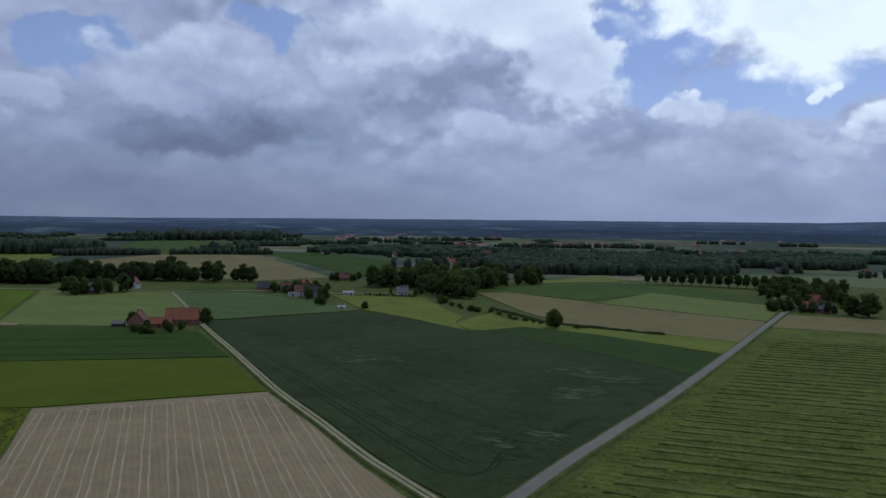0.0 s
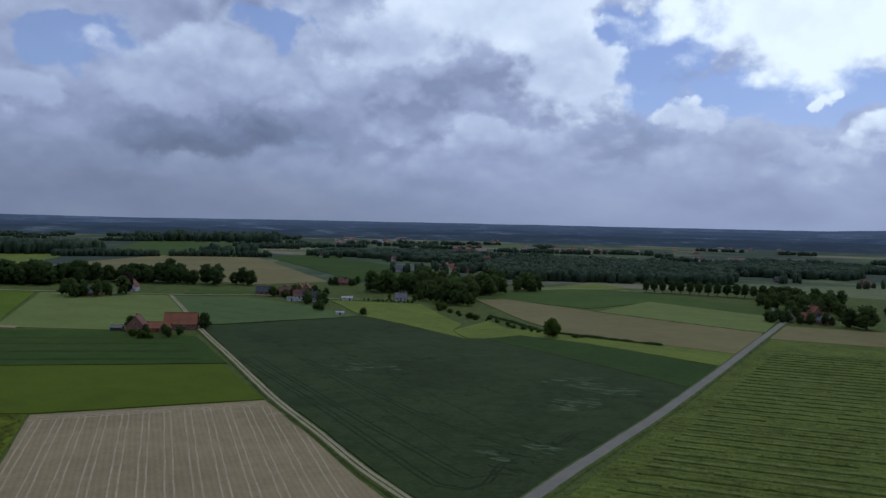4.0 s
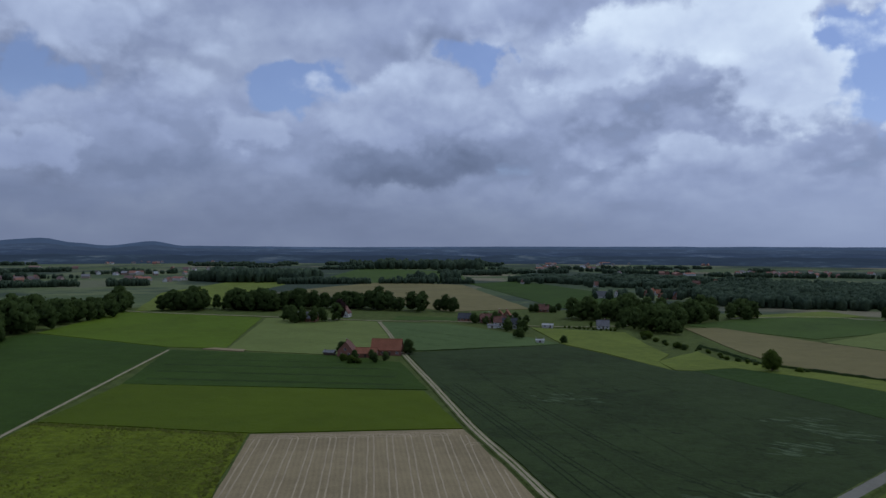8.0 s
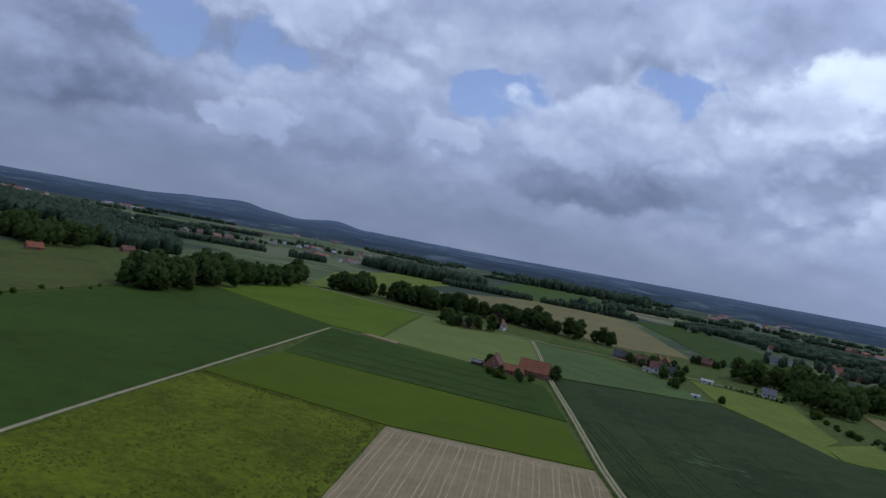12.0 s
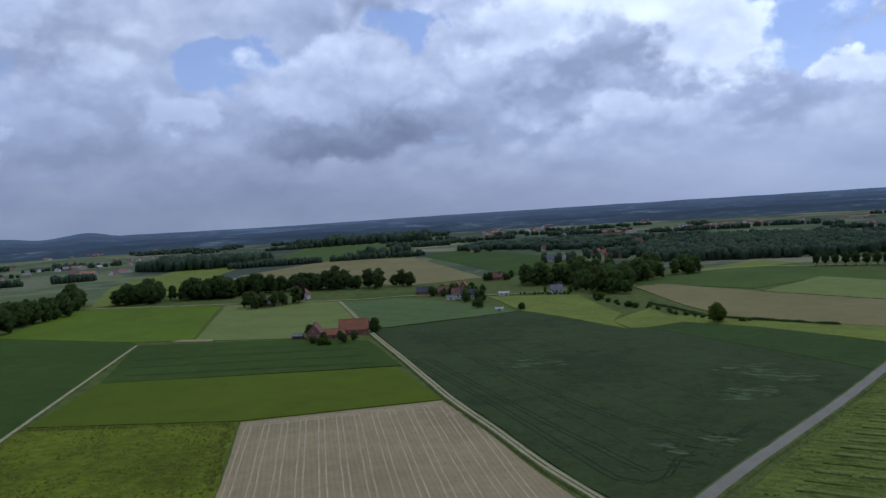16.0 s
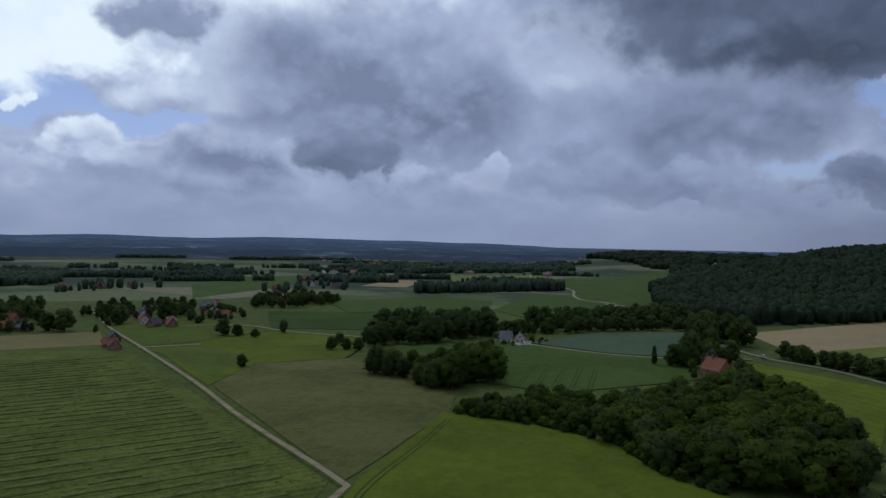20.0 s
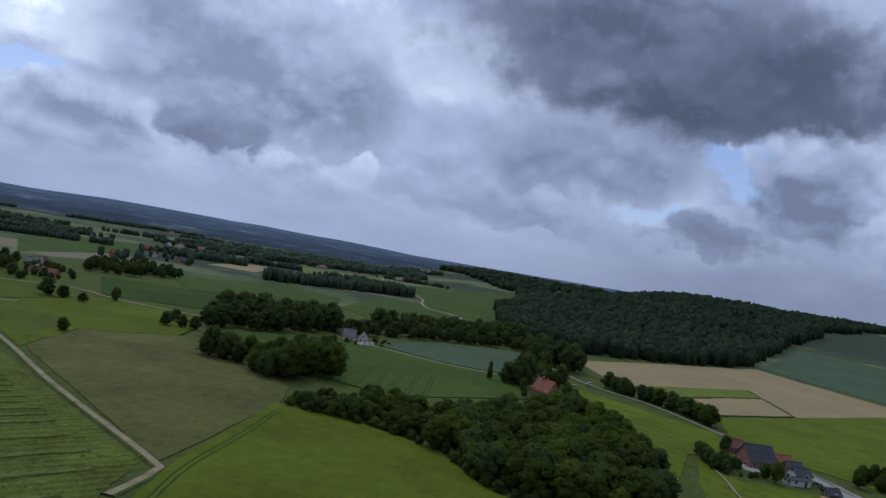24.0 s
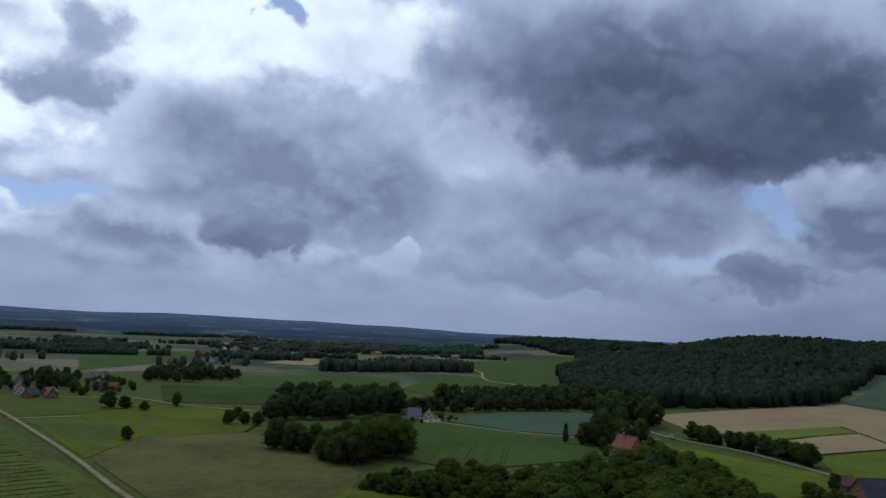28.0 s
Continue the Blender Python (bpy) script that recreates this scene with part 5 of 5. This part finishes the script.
far_wood("dark wood on a low hilltop", [(-749, 1775), (-593, 1844), (-400, 1834), (-430, 2050), (-720, 2060)], 24, 16, 24, 1)
far_wood("small dark copse in a ploughed field", [(-363, 1197), (-305, 1270), (-320, 1300), (-380, 1225)], 15, 12, 20, 2)
far_wood("dark wood at the edge of fields", [(-700, 1100), (-533, 1133), (-540, 1230), (-720, 1220)], 20, 15, 22, 3)
far_wood("village trees between distant roofs", [(-226, 1275), (-132, 1240), (-3, 1132), (87, 1363), (-20, 1480), (-200, 1420)], 24, 7, 12, 4)
far_wood("long dark wood behind the avenue", [(66, 845), (132, 829), (223, 826), (320, 842), (400, 1040), (340, 1200), (220, 1250), (90, 1200), (50, 1000)], 16, 9, 13, 5)
far_wood("dark wood band across the plain", [(380, 1000), (520, 960), (700, 1250), (600, 1400), (400, 1200)], 20, 8, 12, 6)
far_wood("dark wooded slope of the eastern hill", [(640, 172), (665, 128), (720, 82), (810, 34), (905, 0), (1180, -40), (1500, -120), (2300, -420), (2300, 250), (1500, 420), (1000, 330), (760, 240)], 18, 12, 18, 7, M_HILL_WOOD)
far_wood("low dark woods beyond the green slope", [(1010, 335), (1066, 320), (1624, 505), (2000, 800), (2500, 1100), (2600, 500), (1600, 400)], 24, 12, 19, 17, M_HILL_WOOD)
far_wood("tree line along a field edge", [(761, 544), (833, 506), (968, 442), (985, 460), (850, 530), (772, 566)], 11, 11, 16, 8)
far_wood("dark woods of the wide valley", [(1150, 900), (1600, 720), (1900, 900), (1700, 1200), (1250, 1150)], 26, 9, 14, 9)
far_wood("woods of the western slope", [(-880, 650), (-1001, 613), (-1478, 877), (-1300, 1000), (-1049, 879)], 22, 13, 20, 10)
far_wood("woods behind the western farm", [(-620, 600), (-650, 515), (-900, 640), (-840, 760)], 17, 12, 17, 11)
far_wood("wood at the foot of the rise", [(-571, 1190), (-662, 1106), (-760, 1140), (-720, 1300), (-600, 1290)], 18, 14, 20, 12)
spots = random.Random(77)
for i in range(95):
    a, r = radians(spots.uniform(-62, 66)), 1150 * (2500 / 1150) ** spots.random()
    cx, cy = r * math.sin(a), r * math.cos(a)
    w, d = spots.uniform(20, 120) * r / 1800, spots.uniform(8, 26) * r / 1800
    tx, ty = math.cos(a), -math.sin(a)
    quad = [(cx + tx * w * p - ty * d * q, cy + ty * w * p + tx * d * q) for p, q in ((-1, -1), (1, -1), (1, 1), (-1, 1))]
    far_wood("far belt of dark trees", quad, 13 * r / 1800, 6, 11, 100 + i)


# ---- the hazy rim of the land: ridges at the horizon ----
def ridge_material(name, base, pale, haze_glow):
    """Far wooded country: woods with a few pale fields in long streaks, haze painted in as bluish colour and glow."""
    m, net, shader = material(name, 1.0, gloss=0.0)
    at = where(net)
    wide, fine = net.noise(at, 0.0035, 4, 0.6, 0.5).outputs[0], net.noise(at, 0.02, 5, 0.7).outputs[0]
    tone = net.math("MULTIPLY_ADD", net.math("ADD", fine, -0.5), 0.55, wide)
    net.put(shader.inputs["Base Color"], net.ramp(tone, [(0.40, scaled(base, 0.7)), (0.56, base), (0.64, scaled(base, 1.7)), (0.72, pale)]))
    # the blue emission stands in for haze; the ridges are no light source
    shader.inputs["Emission Color"].default_value = (*haze_glow, 1)
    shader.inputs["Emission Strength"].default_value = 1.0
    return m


def skyline_height(a):
    for (a0, h0), (a1, h1) in zip(SKYLINE, SKYLINE[1:]):
        if a0 <= a <= a1:
            return h0 + (h1 - h0) * smooth_step(a, a0, a1)
    return 30


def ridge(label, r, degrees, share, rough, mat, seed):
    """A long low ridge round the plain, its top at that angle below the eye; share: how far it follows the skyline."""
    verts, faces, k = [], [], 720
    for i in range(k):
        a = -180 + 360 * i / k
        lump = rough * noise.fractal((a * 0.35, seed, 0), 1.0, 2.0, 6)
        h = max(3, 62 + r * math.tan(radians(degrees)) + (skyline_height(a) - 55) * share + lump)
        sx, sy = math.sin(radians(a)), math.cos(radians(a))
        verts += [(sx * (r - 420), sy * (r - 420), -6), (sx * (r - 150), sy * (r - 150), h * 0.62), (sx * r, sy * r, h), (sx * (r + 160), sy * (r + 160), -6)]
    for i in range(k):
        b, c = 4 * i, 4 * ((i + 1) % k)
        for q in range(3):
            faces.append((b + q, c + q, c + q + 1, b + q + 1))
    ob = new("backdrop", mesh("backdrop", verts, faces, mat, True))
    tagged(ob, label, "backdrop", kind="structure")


# painted haze grows stronger from the nearest ridge to the farthest
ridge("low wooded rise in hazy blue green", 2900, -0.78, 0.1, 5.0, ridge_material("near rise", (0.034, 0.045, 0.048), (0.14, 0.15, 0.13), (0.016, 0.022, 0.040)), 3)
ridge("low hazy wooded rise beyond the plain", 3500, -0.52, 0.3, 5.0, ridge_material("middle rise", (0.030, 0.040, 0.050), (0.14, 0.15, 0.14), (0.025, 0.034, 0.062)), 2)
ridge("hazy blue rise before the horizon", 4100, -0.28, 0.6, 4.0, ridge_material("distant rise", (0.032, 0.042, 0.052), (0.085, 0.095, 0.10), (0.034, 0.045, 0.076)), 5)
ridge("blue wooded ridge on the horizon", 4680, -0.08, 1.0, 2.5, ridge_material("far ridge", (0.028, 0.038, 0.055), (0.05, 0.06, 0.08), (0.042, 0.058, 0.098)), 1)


# ---- houses ----
def gable_house(name, label, px, py, turn, long, wide, eaves, ridge, wall, roof, windows=3, chimney=True, category="house", skylights=0, half_hip=False):
    """A house with a gable roof along its own x: walls, two roof slopes, windows with frames, a door, a chimney."""
    ob = tagged(new(name), label, category)
    ob.matrix_basis = pose(px, py, land_height(px, py), 0, 0, turn)
    L, W = long / 2, wide / 2
    v = [(-L, -W, 0), (L, -W, 0), (L, W, 0), (-L, W, 0), (-L, -W, eaves), (L, -W, eaves), (L, W, eaves), (-L, W, eaves), (-L, 0, ridge - 0.1), (L, 0, ridge - 0.1)]
    f = [(0, 1, 5, 4), (2, 3, 7, 6), (1, 2, 6, 9, 5), (3, 0, 4, 8, 7)]
    part("wall", mesh("wall", v, f, wall), ob)
    slope = (ridge - eaves) / W
    over, t = 0.45, 0.22
    hip = min(L * 0.3, 2.0) if half_hip else 0
    for s in (-1, 1):
        e = W + over
        ze = eaves - over * slope
        top = [(-L - over, s * e, ze), (L + over, s * e, ze), (L + over - hip, 0, ridge), (-L - over + hip, 0, ridge)]
        lower = [(a, b, c - t) for a, b, c in top]
        q = [(0, 1, 2, 3), (7, 6, 5, 4), (0, 4, 5, 1), (1, 5, 6, 2), (2, 6, 7, 3), (3, 7, 4, 0)]
        if s > 0:
            q = [tuple(reversed(k)) for k in q]
        slab = part("roof", mesh("roof", top + lower, q, roof), ob, "")
        if s < 0:
            for k in range(skylights):
                sx = -L * 0.6 + k * (L * 1.2 / max(1, skylights - 1))
                yy = -W * 0.5
                zz = eaves + (W - W * 0.5) * slope
                tilt = math.degrees(math.atan(slope))
                part("skylight", box_mesh("skylight", M_GLASS, -0.45, -0.6, 0, 0.45, 0.6, 0.1), slab, "glass skylight", pose(sx, yy, zz + 0.05, tilt, 0, 0))
    ridge_bm = bmesh.new()
    bmesh.ops.create_cone(ridge_bm, segments=6, radius1=0.16, radius2=0.16, depth=long + 2 * over - 2 * hip, matrix=pose(0, 0, ridge + 0.02, 0, 90, 0))
    part("ridge_cap", from_bm("ridge_cap", ridge_bm, roof), ob)
    storeys = 2 if eaves > 4.2 else 1
    for s in (-1, 1):
        for st in range(storeys):
            for k in range(windows):
                wx = -L + (k + 0.5) * long / windows
                if st == 0 and k == windows // 2 and s < 0:
                    door = part("door", box_mesh("door", M_DARKWOOD, -0.55, -0.06, 0, 0.55, 0.06, 2.1), ob, "dark wooden door", pose(wx, s * (W + 0.03), 0.05))
                    part("door_frame", box_mesh("door_frame", M_FRAME, -0.68, -0.03, 2.1, 0.68, 0.07, 2.25), door)
                    continue
                opening(ob, wx, s * (W + 0.02), 0.95 + st * 2.7, 0)
    for s in (-1, 1):
        for k in (-1, 1):
            opening(ob, s * (L + 0.02), k * W * 0.45, 0.95, 90)
        opening(ob, s * (L + 0.02), 0, eaves + 0.25, 90)
    if chimney:
        stack = part("chimney", box_mesh("chimney", M_BRICK, -0.35, -0.35, ridge - 1.2, 0.35, 0.35, ridge + 1.0), ob, "brick chimney", pose(L * 0.35, W * 0.15, 0))
        part("chimney_cap", box_mesh("chimney_cap", M_CONCRETE, -0.42, -0.42, ridge + 1.0, 0.42, 0.42, ridge + 1.12), stack)
    return ob


WINDOW_FRAME = box_mesh("window_frame", M_FRAME, -0.62, -0.05, 0, 0.62, 0.05, 1.35)
WINDOW_PANE = from_bm("pane", box(box(bmesh.new(), -0.53, -0.07, 0.09, -0.03, 0.07, 1.26), 0.03, -0.07, 0.09, 0.53, 0.07, 1.26), M_GLASS)


def opening(house, px, py, pz, turn):
    w = part("window", WINDOW_FRAME, house, "", pose(px, py, pz, 0, 0, turn))
    part("pane", WINDOW_PANE, w)


gable_house("barn", "long red tiled brick barn", -142, 417, 10, 17, 10, 3.6, 9.0, M_BRICK, M_RED, 4, False, "barn")
gable_house("barn_wing", "low red tiled wing of the barn", -150, 405, 8, 12, 7, 2.6, 5.2, M_BRICK, M_RED, 3, False, "barn")
gable_house("farmhouse", "farmhouse with weathered red tiled gable", -162, 406, 100, 12, 9, 3.4, 8.4, M_BRICK, M_OLD_RED, 3, True, half_hip=True)
gable_house("shed", "low grey roofed shed", -172, 404, 0, 6, 4, 2.2, 3.0, M_DARKWOOD, M_GREY, 1, False, "shed")
gable_house("farmhouse", "farmhouse under trees with grey roof", -266, 574, 5, 16, 9, 3.4, 8, M_BRICK, M_GREY, 4)
gable_house("house", "white gabled house by the lane", -252, 620, 95, 10, 8, 4, 9, M_WHITE, M_OLD_RED, 2)
gable_house("house", "dark grey roofed house", -143, 618, 5, 14, 8, 2.8, 6.6, M_BRICK, M_SLATE, 4)
gable_house("house", "red roofed house in the village", -118, 632, 100, 11, 8, 4.0, 8.4, M_BRICK, M_RED, 3)
gable_house("house", "red roofed house in the village", -124, 606, 20, 10, 7, 3.6, 7.6, M_BRICK, M_OLD_RED, 3)
gable_house("house", "tall brick house with red roof", -110, 622, 95, 10, 8, 4.6, 9.6, M_BRICK, M_RED, 3)
gable_house("house", "red roofed house in the village", -110, 592, 10, 10, 7, 3.2, 7.2, M_WHITE, M_OLD_RED, 3)
gable_house("house", "white house with a dark slate roof", -99, 574, 8, 11, 7.5, 3.8, 7.8, M_WHITE, M_SLATE, 3)
gable_house("garage", "low white rendered garage", -112, 572, 5, 7, 5, 2.3, 3.0, M_WHITE, M_GREY, 1, False, "garage")
gable_house("farmhouse", "red roofed farmhouse among trees", -95, 724, 10, 12, 8, 3.0, 7, M_BRICK, M_OLD_RED, 4)
gable_house("house", "small white house with a slate roof", -31, 592, 8, 9, 7, 2.8, 6.6, M_WHITE, M_GREY, 3)
gable_house("shed", "low white field shed", -65, 495, 10, 5, 3, 2, 2.4, M_WHITE, M_CONCRETE, 1, False, "shed")
gable_house("shed", "small white stable by the lane", -72, 586, 5, 8, 4, 2.4, 3.2, M_WHITE, M_CONCRETE, 2, False, "shed")
gable_house("house", "red roofed house at the track corner", 249, 386, 62, 9, 7, 2.8, 6.4, M_BRICK, M_OLD_RED, 2)
gable_house("house", "red roofed annex at the track corner", 252, 396, -25, 8, 6, 2.6, 5.4, M_BRICK, M_RED, 2, False)
gable_house("barn", "dark slate roofed barn by the track", 270, 420, 62, 14, 7, 2.8, 6, M_DARKWOOD, M_SLATE, 3, False, "barn")
gable_house("house", "cream gabled house with grey roof", 431, 231, -62, 8, 7.5, 3.4, 7.6, M_CREAM, M_GREY, 2)
gable_house("house", "cream house wing with grey roof", 437, 224, 28, 8, 6.5, 3.0, 6.6, M_CREAM, M_GREY, 2, False)
gable_house("house", "brick house with bright red roof", 386, 84, 60, 12, 9, 4.6, 10, M_BRICK, M_RED, 3)
gable_house("house", "dark slate roofed house behind trees", 424, 98, 40, 11, 8, 4.4, 9.5, M_BRICK, M_SLATE, 3)
gable_house("farmhouse", "brick farmhouse with dark slate roof and skylights", 342, -20, -55, 12, 11, 3.6, 9.2, M_BRICK, M_SLATE, 4, False, skylights=4)
gable_house("barn", "brick barn with patched red roof", 364, -10, -55, 8, 7, 2.8, 5.8, M_BRICK, M_OLD_RED, 3, False, "barn")
gable_house("barn", "red tiled stable beside the farmhouse", 351, -30, -55, 7, 7.5, 3.0, 6.0, M_BRICK, M_RED, 2, False, "barn")
gable_house("barn", "dark slate roofed stable", 343, -34, -55, 7, 7, 2.9, 5.6, M_BRICK, M_SLATE, 2, False, "barn")
gable_house("house", "cream house with slate roof", 334, -36.5, -55, 7, 6, 3.2, 5.2, M_CREAM, M_SLATE, 2, False)
gable_house("garage", "white garage with flat grey roof", 325, -35.5, -52, 9, 4.5, 2.6, 3.0, M_WHITE, M_SLATE, 2, False, "garage")
gable_house("shed", "small dark roofed shed by the lane", 317, -47, -55, 5, 4.5, 2.0, 3.8, M_DARKWOOD, M_SLATE, 1, False, "shed")
town = random.Random(8)
for px, py in ((250, 516), (258, 506), (240, 520), (232, 528), (302, 650), (311, 634), (331, 640), (276, 560), (336, 487), (330, 466), (339, 458), (346, 470), (365, 535), (396, 572), (400, 492), (412, 497), (406, 481), (418, 512), (444, 552), (467, 567), (352, 510), (380, 520), (300, 590), (530, 545), (562, 560)):
    gable_house("house", "hamlet house under trees with weathered roof", px, py, town.choice((20, 65, 110)), town.uniform(8, 13), town.uniform(6, 8), town.choice((2.6, 3.2)), town.uniform(5.6, 7.4), town.choice((M_BRICK, M_BRICK, M_WHITE)), town.choice((M_OLD_RED, M_RED, M_SLATE, M_GREY)), 3, town.random() < 0.6)
for px, py in ((-566, 392), (-612, 520)):
    gable_house("farmhouse", "farmhouse with red roof at the wood's edge", px, py, town.choice((10, 80)), 13, 7, 2.8, 6.4, M_BRICK, town.choice((M_OLD_RED, M_RED)), 4, False)
GARDENS = []
for i in range(38):
    px, py = town.choice(((-130, 1280), (-20, 1180), (40, 1330), (30, 960), (60, 940), (480, 900), (700, 700), (900, 800), (1020, 860), (80, 1000)))
    px, py = px + town.uniform(-90, 90), py + town.uniform(-50, 50)
    for _ in range(5):
        GARDENS.append((px + town.uniform(-28, 28), py + town.uniform(-30, 14), town.uniform(6, 13)))
    gable_house("house", "distant village house with red or grey roof", px, py, town.uniform(0, 180), town.uniform(9, 14), town.uniform(7, 9), town.uniform(3, 4), town.uniform(7, 9), town.choice((M_BRICK, M_BRICK, M_WHITE)), town.choice((M_OLD_RED, M_RED, M_GREY, M_SLATE)), 2, False)
v, f, nn = grown(GARDENS, MASS, 1.0, town)
tagged(new("garden_trees", soft_mesh("garden_trees", v, f, nn, M_FAR_WOOD)), "scattered dark garden trees between distant houses", "trees", kind="stuff")


# ---- villages too far off to count ----
def village_material(name, shades):
    m, net, shader = material(name, 0.8)
    geo = net.add("ShaderNodeNewGeometry")
    net.put(shader.inputs["Base Color"], net.ramp(geo.outputs["Random Per Island"], shades))
    return m


M_FAR_WALL = village_material("distant house walls", [(0.0, (0.30, 0.15, 0.11)), (0.55, (0.36, 0.30, 0.24)), (0.85, (0.52, 0.49, 0.45)), (1.0, (0.70, 0.69, 0.66))])
M_FAR_ROOF = village_material("distant roofs", [(0.0, (0.12, 0.12, 0.13)), (0.35, (0.26, 0.12, 0.09)), (0.65, (0.34, 0.15, 0.09)), (0.85, (0.22, 0.21, 0.20)), (1.0, (0.42, 0.42, 0.42))])
walls, wf, roofs, rf = [], [], [], []
far = random.Random(44)
for i in range(46):
    a, r = radians(far.uniform(-60, 66)), 1350 * (2700 / 1350) ** far.random()
    for _ in range(far.choice((2, 3, 5, 9, 14))):
        px, py = r * math.sin(a) + far.gauss(0, 55), r * math.cos(a) + far.gauss(0, 35)
        big = far.random() < 0.12
        L, W, e = (far.uniform(9, 18), far.uniform(6, 9), 4.0) if big else (far.uniform(4, 7), far.uniform(3.5, 4.8), far.uniform(2.8, 4.5))
        top, t, z0 = e + W * (0.35 if big else 0.85), far.uniform(0, 3.14), land_height(px, py)
        c, s0 = math.cos(t), math.sin(t)
        o, q = len(walls), len(roofs)
        put = lambda u, v, z: (px + u * c - v * s0, py + u * s0 + v * c, z0 + z)
        walls += [put(-L, -W, 0), put(L, -W, 0), put(L, W, 0), put(-L, W, 0), put(-L, -W, e), put(L, -W, e), put(L, W, e), put(-L, W, e), put(-L, 0, top - 0.1), put(L, 0, top - 0.1)]
        wf += [(o, o + 1, o + 5, o + 4), (o + 2, o + 3, o + 7, o + 6), (o + 1, o + 2, o + 6, o + 9, o + 5), (o + 3, o, o + 4, o + 8, o + 7)]
        roofs += [put(-L - 0.4, -W - 0.4, e - 0.3), put(L + 0.4, -W - 0.4, e - 0.3), put(L + 0.4, 0, top), put(-L - 0.4, 0, top), put(L + 0.4, W + 0.4, e - 0.3), put(-L - 0.4, W + 0.4, e - 0.3)]
        rf += [(q, q + 1, q + 2, q + 3), (q + 3, q + 2, q + 4, q + 5)]
village = tagged(new("distant_village"), "scattered distant houses with pale walls and red roofs", "houses", kind="stuff")
part("wall", mesh("wall", walls, wf, M_FAR_WALL), village)
part("roof", mesh("roof", roofs, rf, M_FAR_ROOF), village)
field("yard", "pale paved farm yard with worn edges", [(358, -30), (340, -42), (328, -50), (303, -57), (296, -66), (310, -70), (340, -52), (360, -38)], M_YARD, 0.4, 0.5, 6)
field("sand_plot", "small sandy riding plot by the yard", [(314, -43), (288, -48), (295, -53), (303, -56), (318, -50)], M_SAND, 0.45, 0.4, 5)
field("garden_patio", "pale paved terrace behind the farmhouse", [(336, -12), (329, -14), (326, -20), (334, -24), (338, -18)], M_YARD, 0.42, 0.3, 4)
field("garden_yard", "pale gravel yard before the white house", [(424, 222), (420, 214), (428, 210), (436, 216), (444, 219), (438, 221)], M_YARD, 0.5, 0.3, 5)
road("track", "worn footpath across the paddock", [(316, -5), (300, -11), (281, -16), (257, -25)], 0.9, M_TRACK, 0.3)


# ---- parked vehicles and garden things ----
def parked_car(label, px, py, turn, paint, long=4.3, tall=1.45, van=False):
    ob = tagged(new("van" if van else "car"), label, "car")
    ob.matrix_basis = pose(px, py, land_height(px, py) + 0.72, 0, 0, turn)
    L, W = long / 2, 0.88
    part("body", box_mesh("body", paint, -L, -W, 0.28, L, W, 0.85 if not van else 1.1, bevel=0.12), ob)
    c0, c1 = (-L * 0.9, L * 0.62) if van else (-L * 0.72, L * 0.38)
    z0 = 1.08 if van else 0.84
    v = [(c0, -W * 0.95, z0), (c1 + 0.5, -W * 0.95, z0), (c1 + 0.5, W * 0.95, z0), (c0, W * 0.95, z0), (c0 + 0.25, -W * 0.8, tall), (c1, -W * 0.8, tall), (c1, W * 0.8, tall), (c0 + 0.25, W * 0.8, tall)]
    cabin = part("cabin", mesh("cabin", v, [(0, 1, 5, 4), (1, 2, 6, 5), (2, 3, 7, 6), (3, 0, 4, 7)], M_GLASS), ob, "dark window band")
    part("car_roof", box_mesh("car_roof", paint, c0 + 0.2, -W * 0.82, tall - 0.02, c1 + 0.05, W * 0.82, tall + 0.06, bevel=0.03), cabin)
    for sx in (-0.62, 0.62):
        for sy in (-1, 1):
            bm = bmesh.new()
            bmesh.ops.create_cone(bm, cap_ends=True, segments=12, radius1=0.31, radius2=0.31, depth=0.2, matrix=pose(sx * L, sy * W * 0.93, 0.31, 90, 0, 0))
            part("wheel", from_bm("wheel", bm, M_TYRE_RUBBER), ob)
    return ob


M_DARK_CAR, _net, _sh = material("dark blue car paint", 0.25, gloss=0.5)
_sh.inputs["Base Color"].default_value = (0.03, 0.04, 0.06, 1)
M_YELLOW_CAR, _net, _sh = material("yellow car paint", 0.3, gloss=0.5)
_sh.inputs["Base Color"].default_value = (0.55, 0.36, 0.05, 1)
parked_car("white delivery van parked on the yard", 313, -54.5, -20, M_CAR, 5.2, 2.1, True)
parked_car("yellow car parked beside the van", 309.5, -57.5, -20, M_YELLOW_CAR, 4.0)
parked_car("dark blue car parked on the yard", 312, -60.5, -25, M_DARK_CAR)
parked_car("dark blue car parked beside the garage", 329, -43, 40, M_DARK_CAR)
parked_car("white car parked on the lane edge", 470, 79.5, 40, M_CAR, 4.5, 1.6)
parked_car("white car parked before the white house", 424, 215, 20, M_CAR)
parked_car("white car parked before the white house", 428.5, 213.5, 25, M_CAR)
parked_car("white car parked near the village garage", -106, 566, 10, M_CAR)
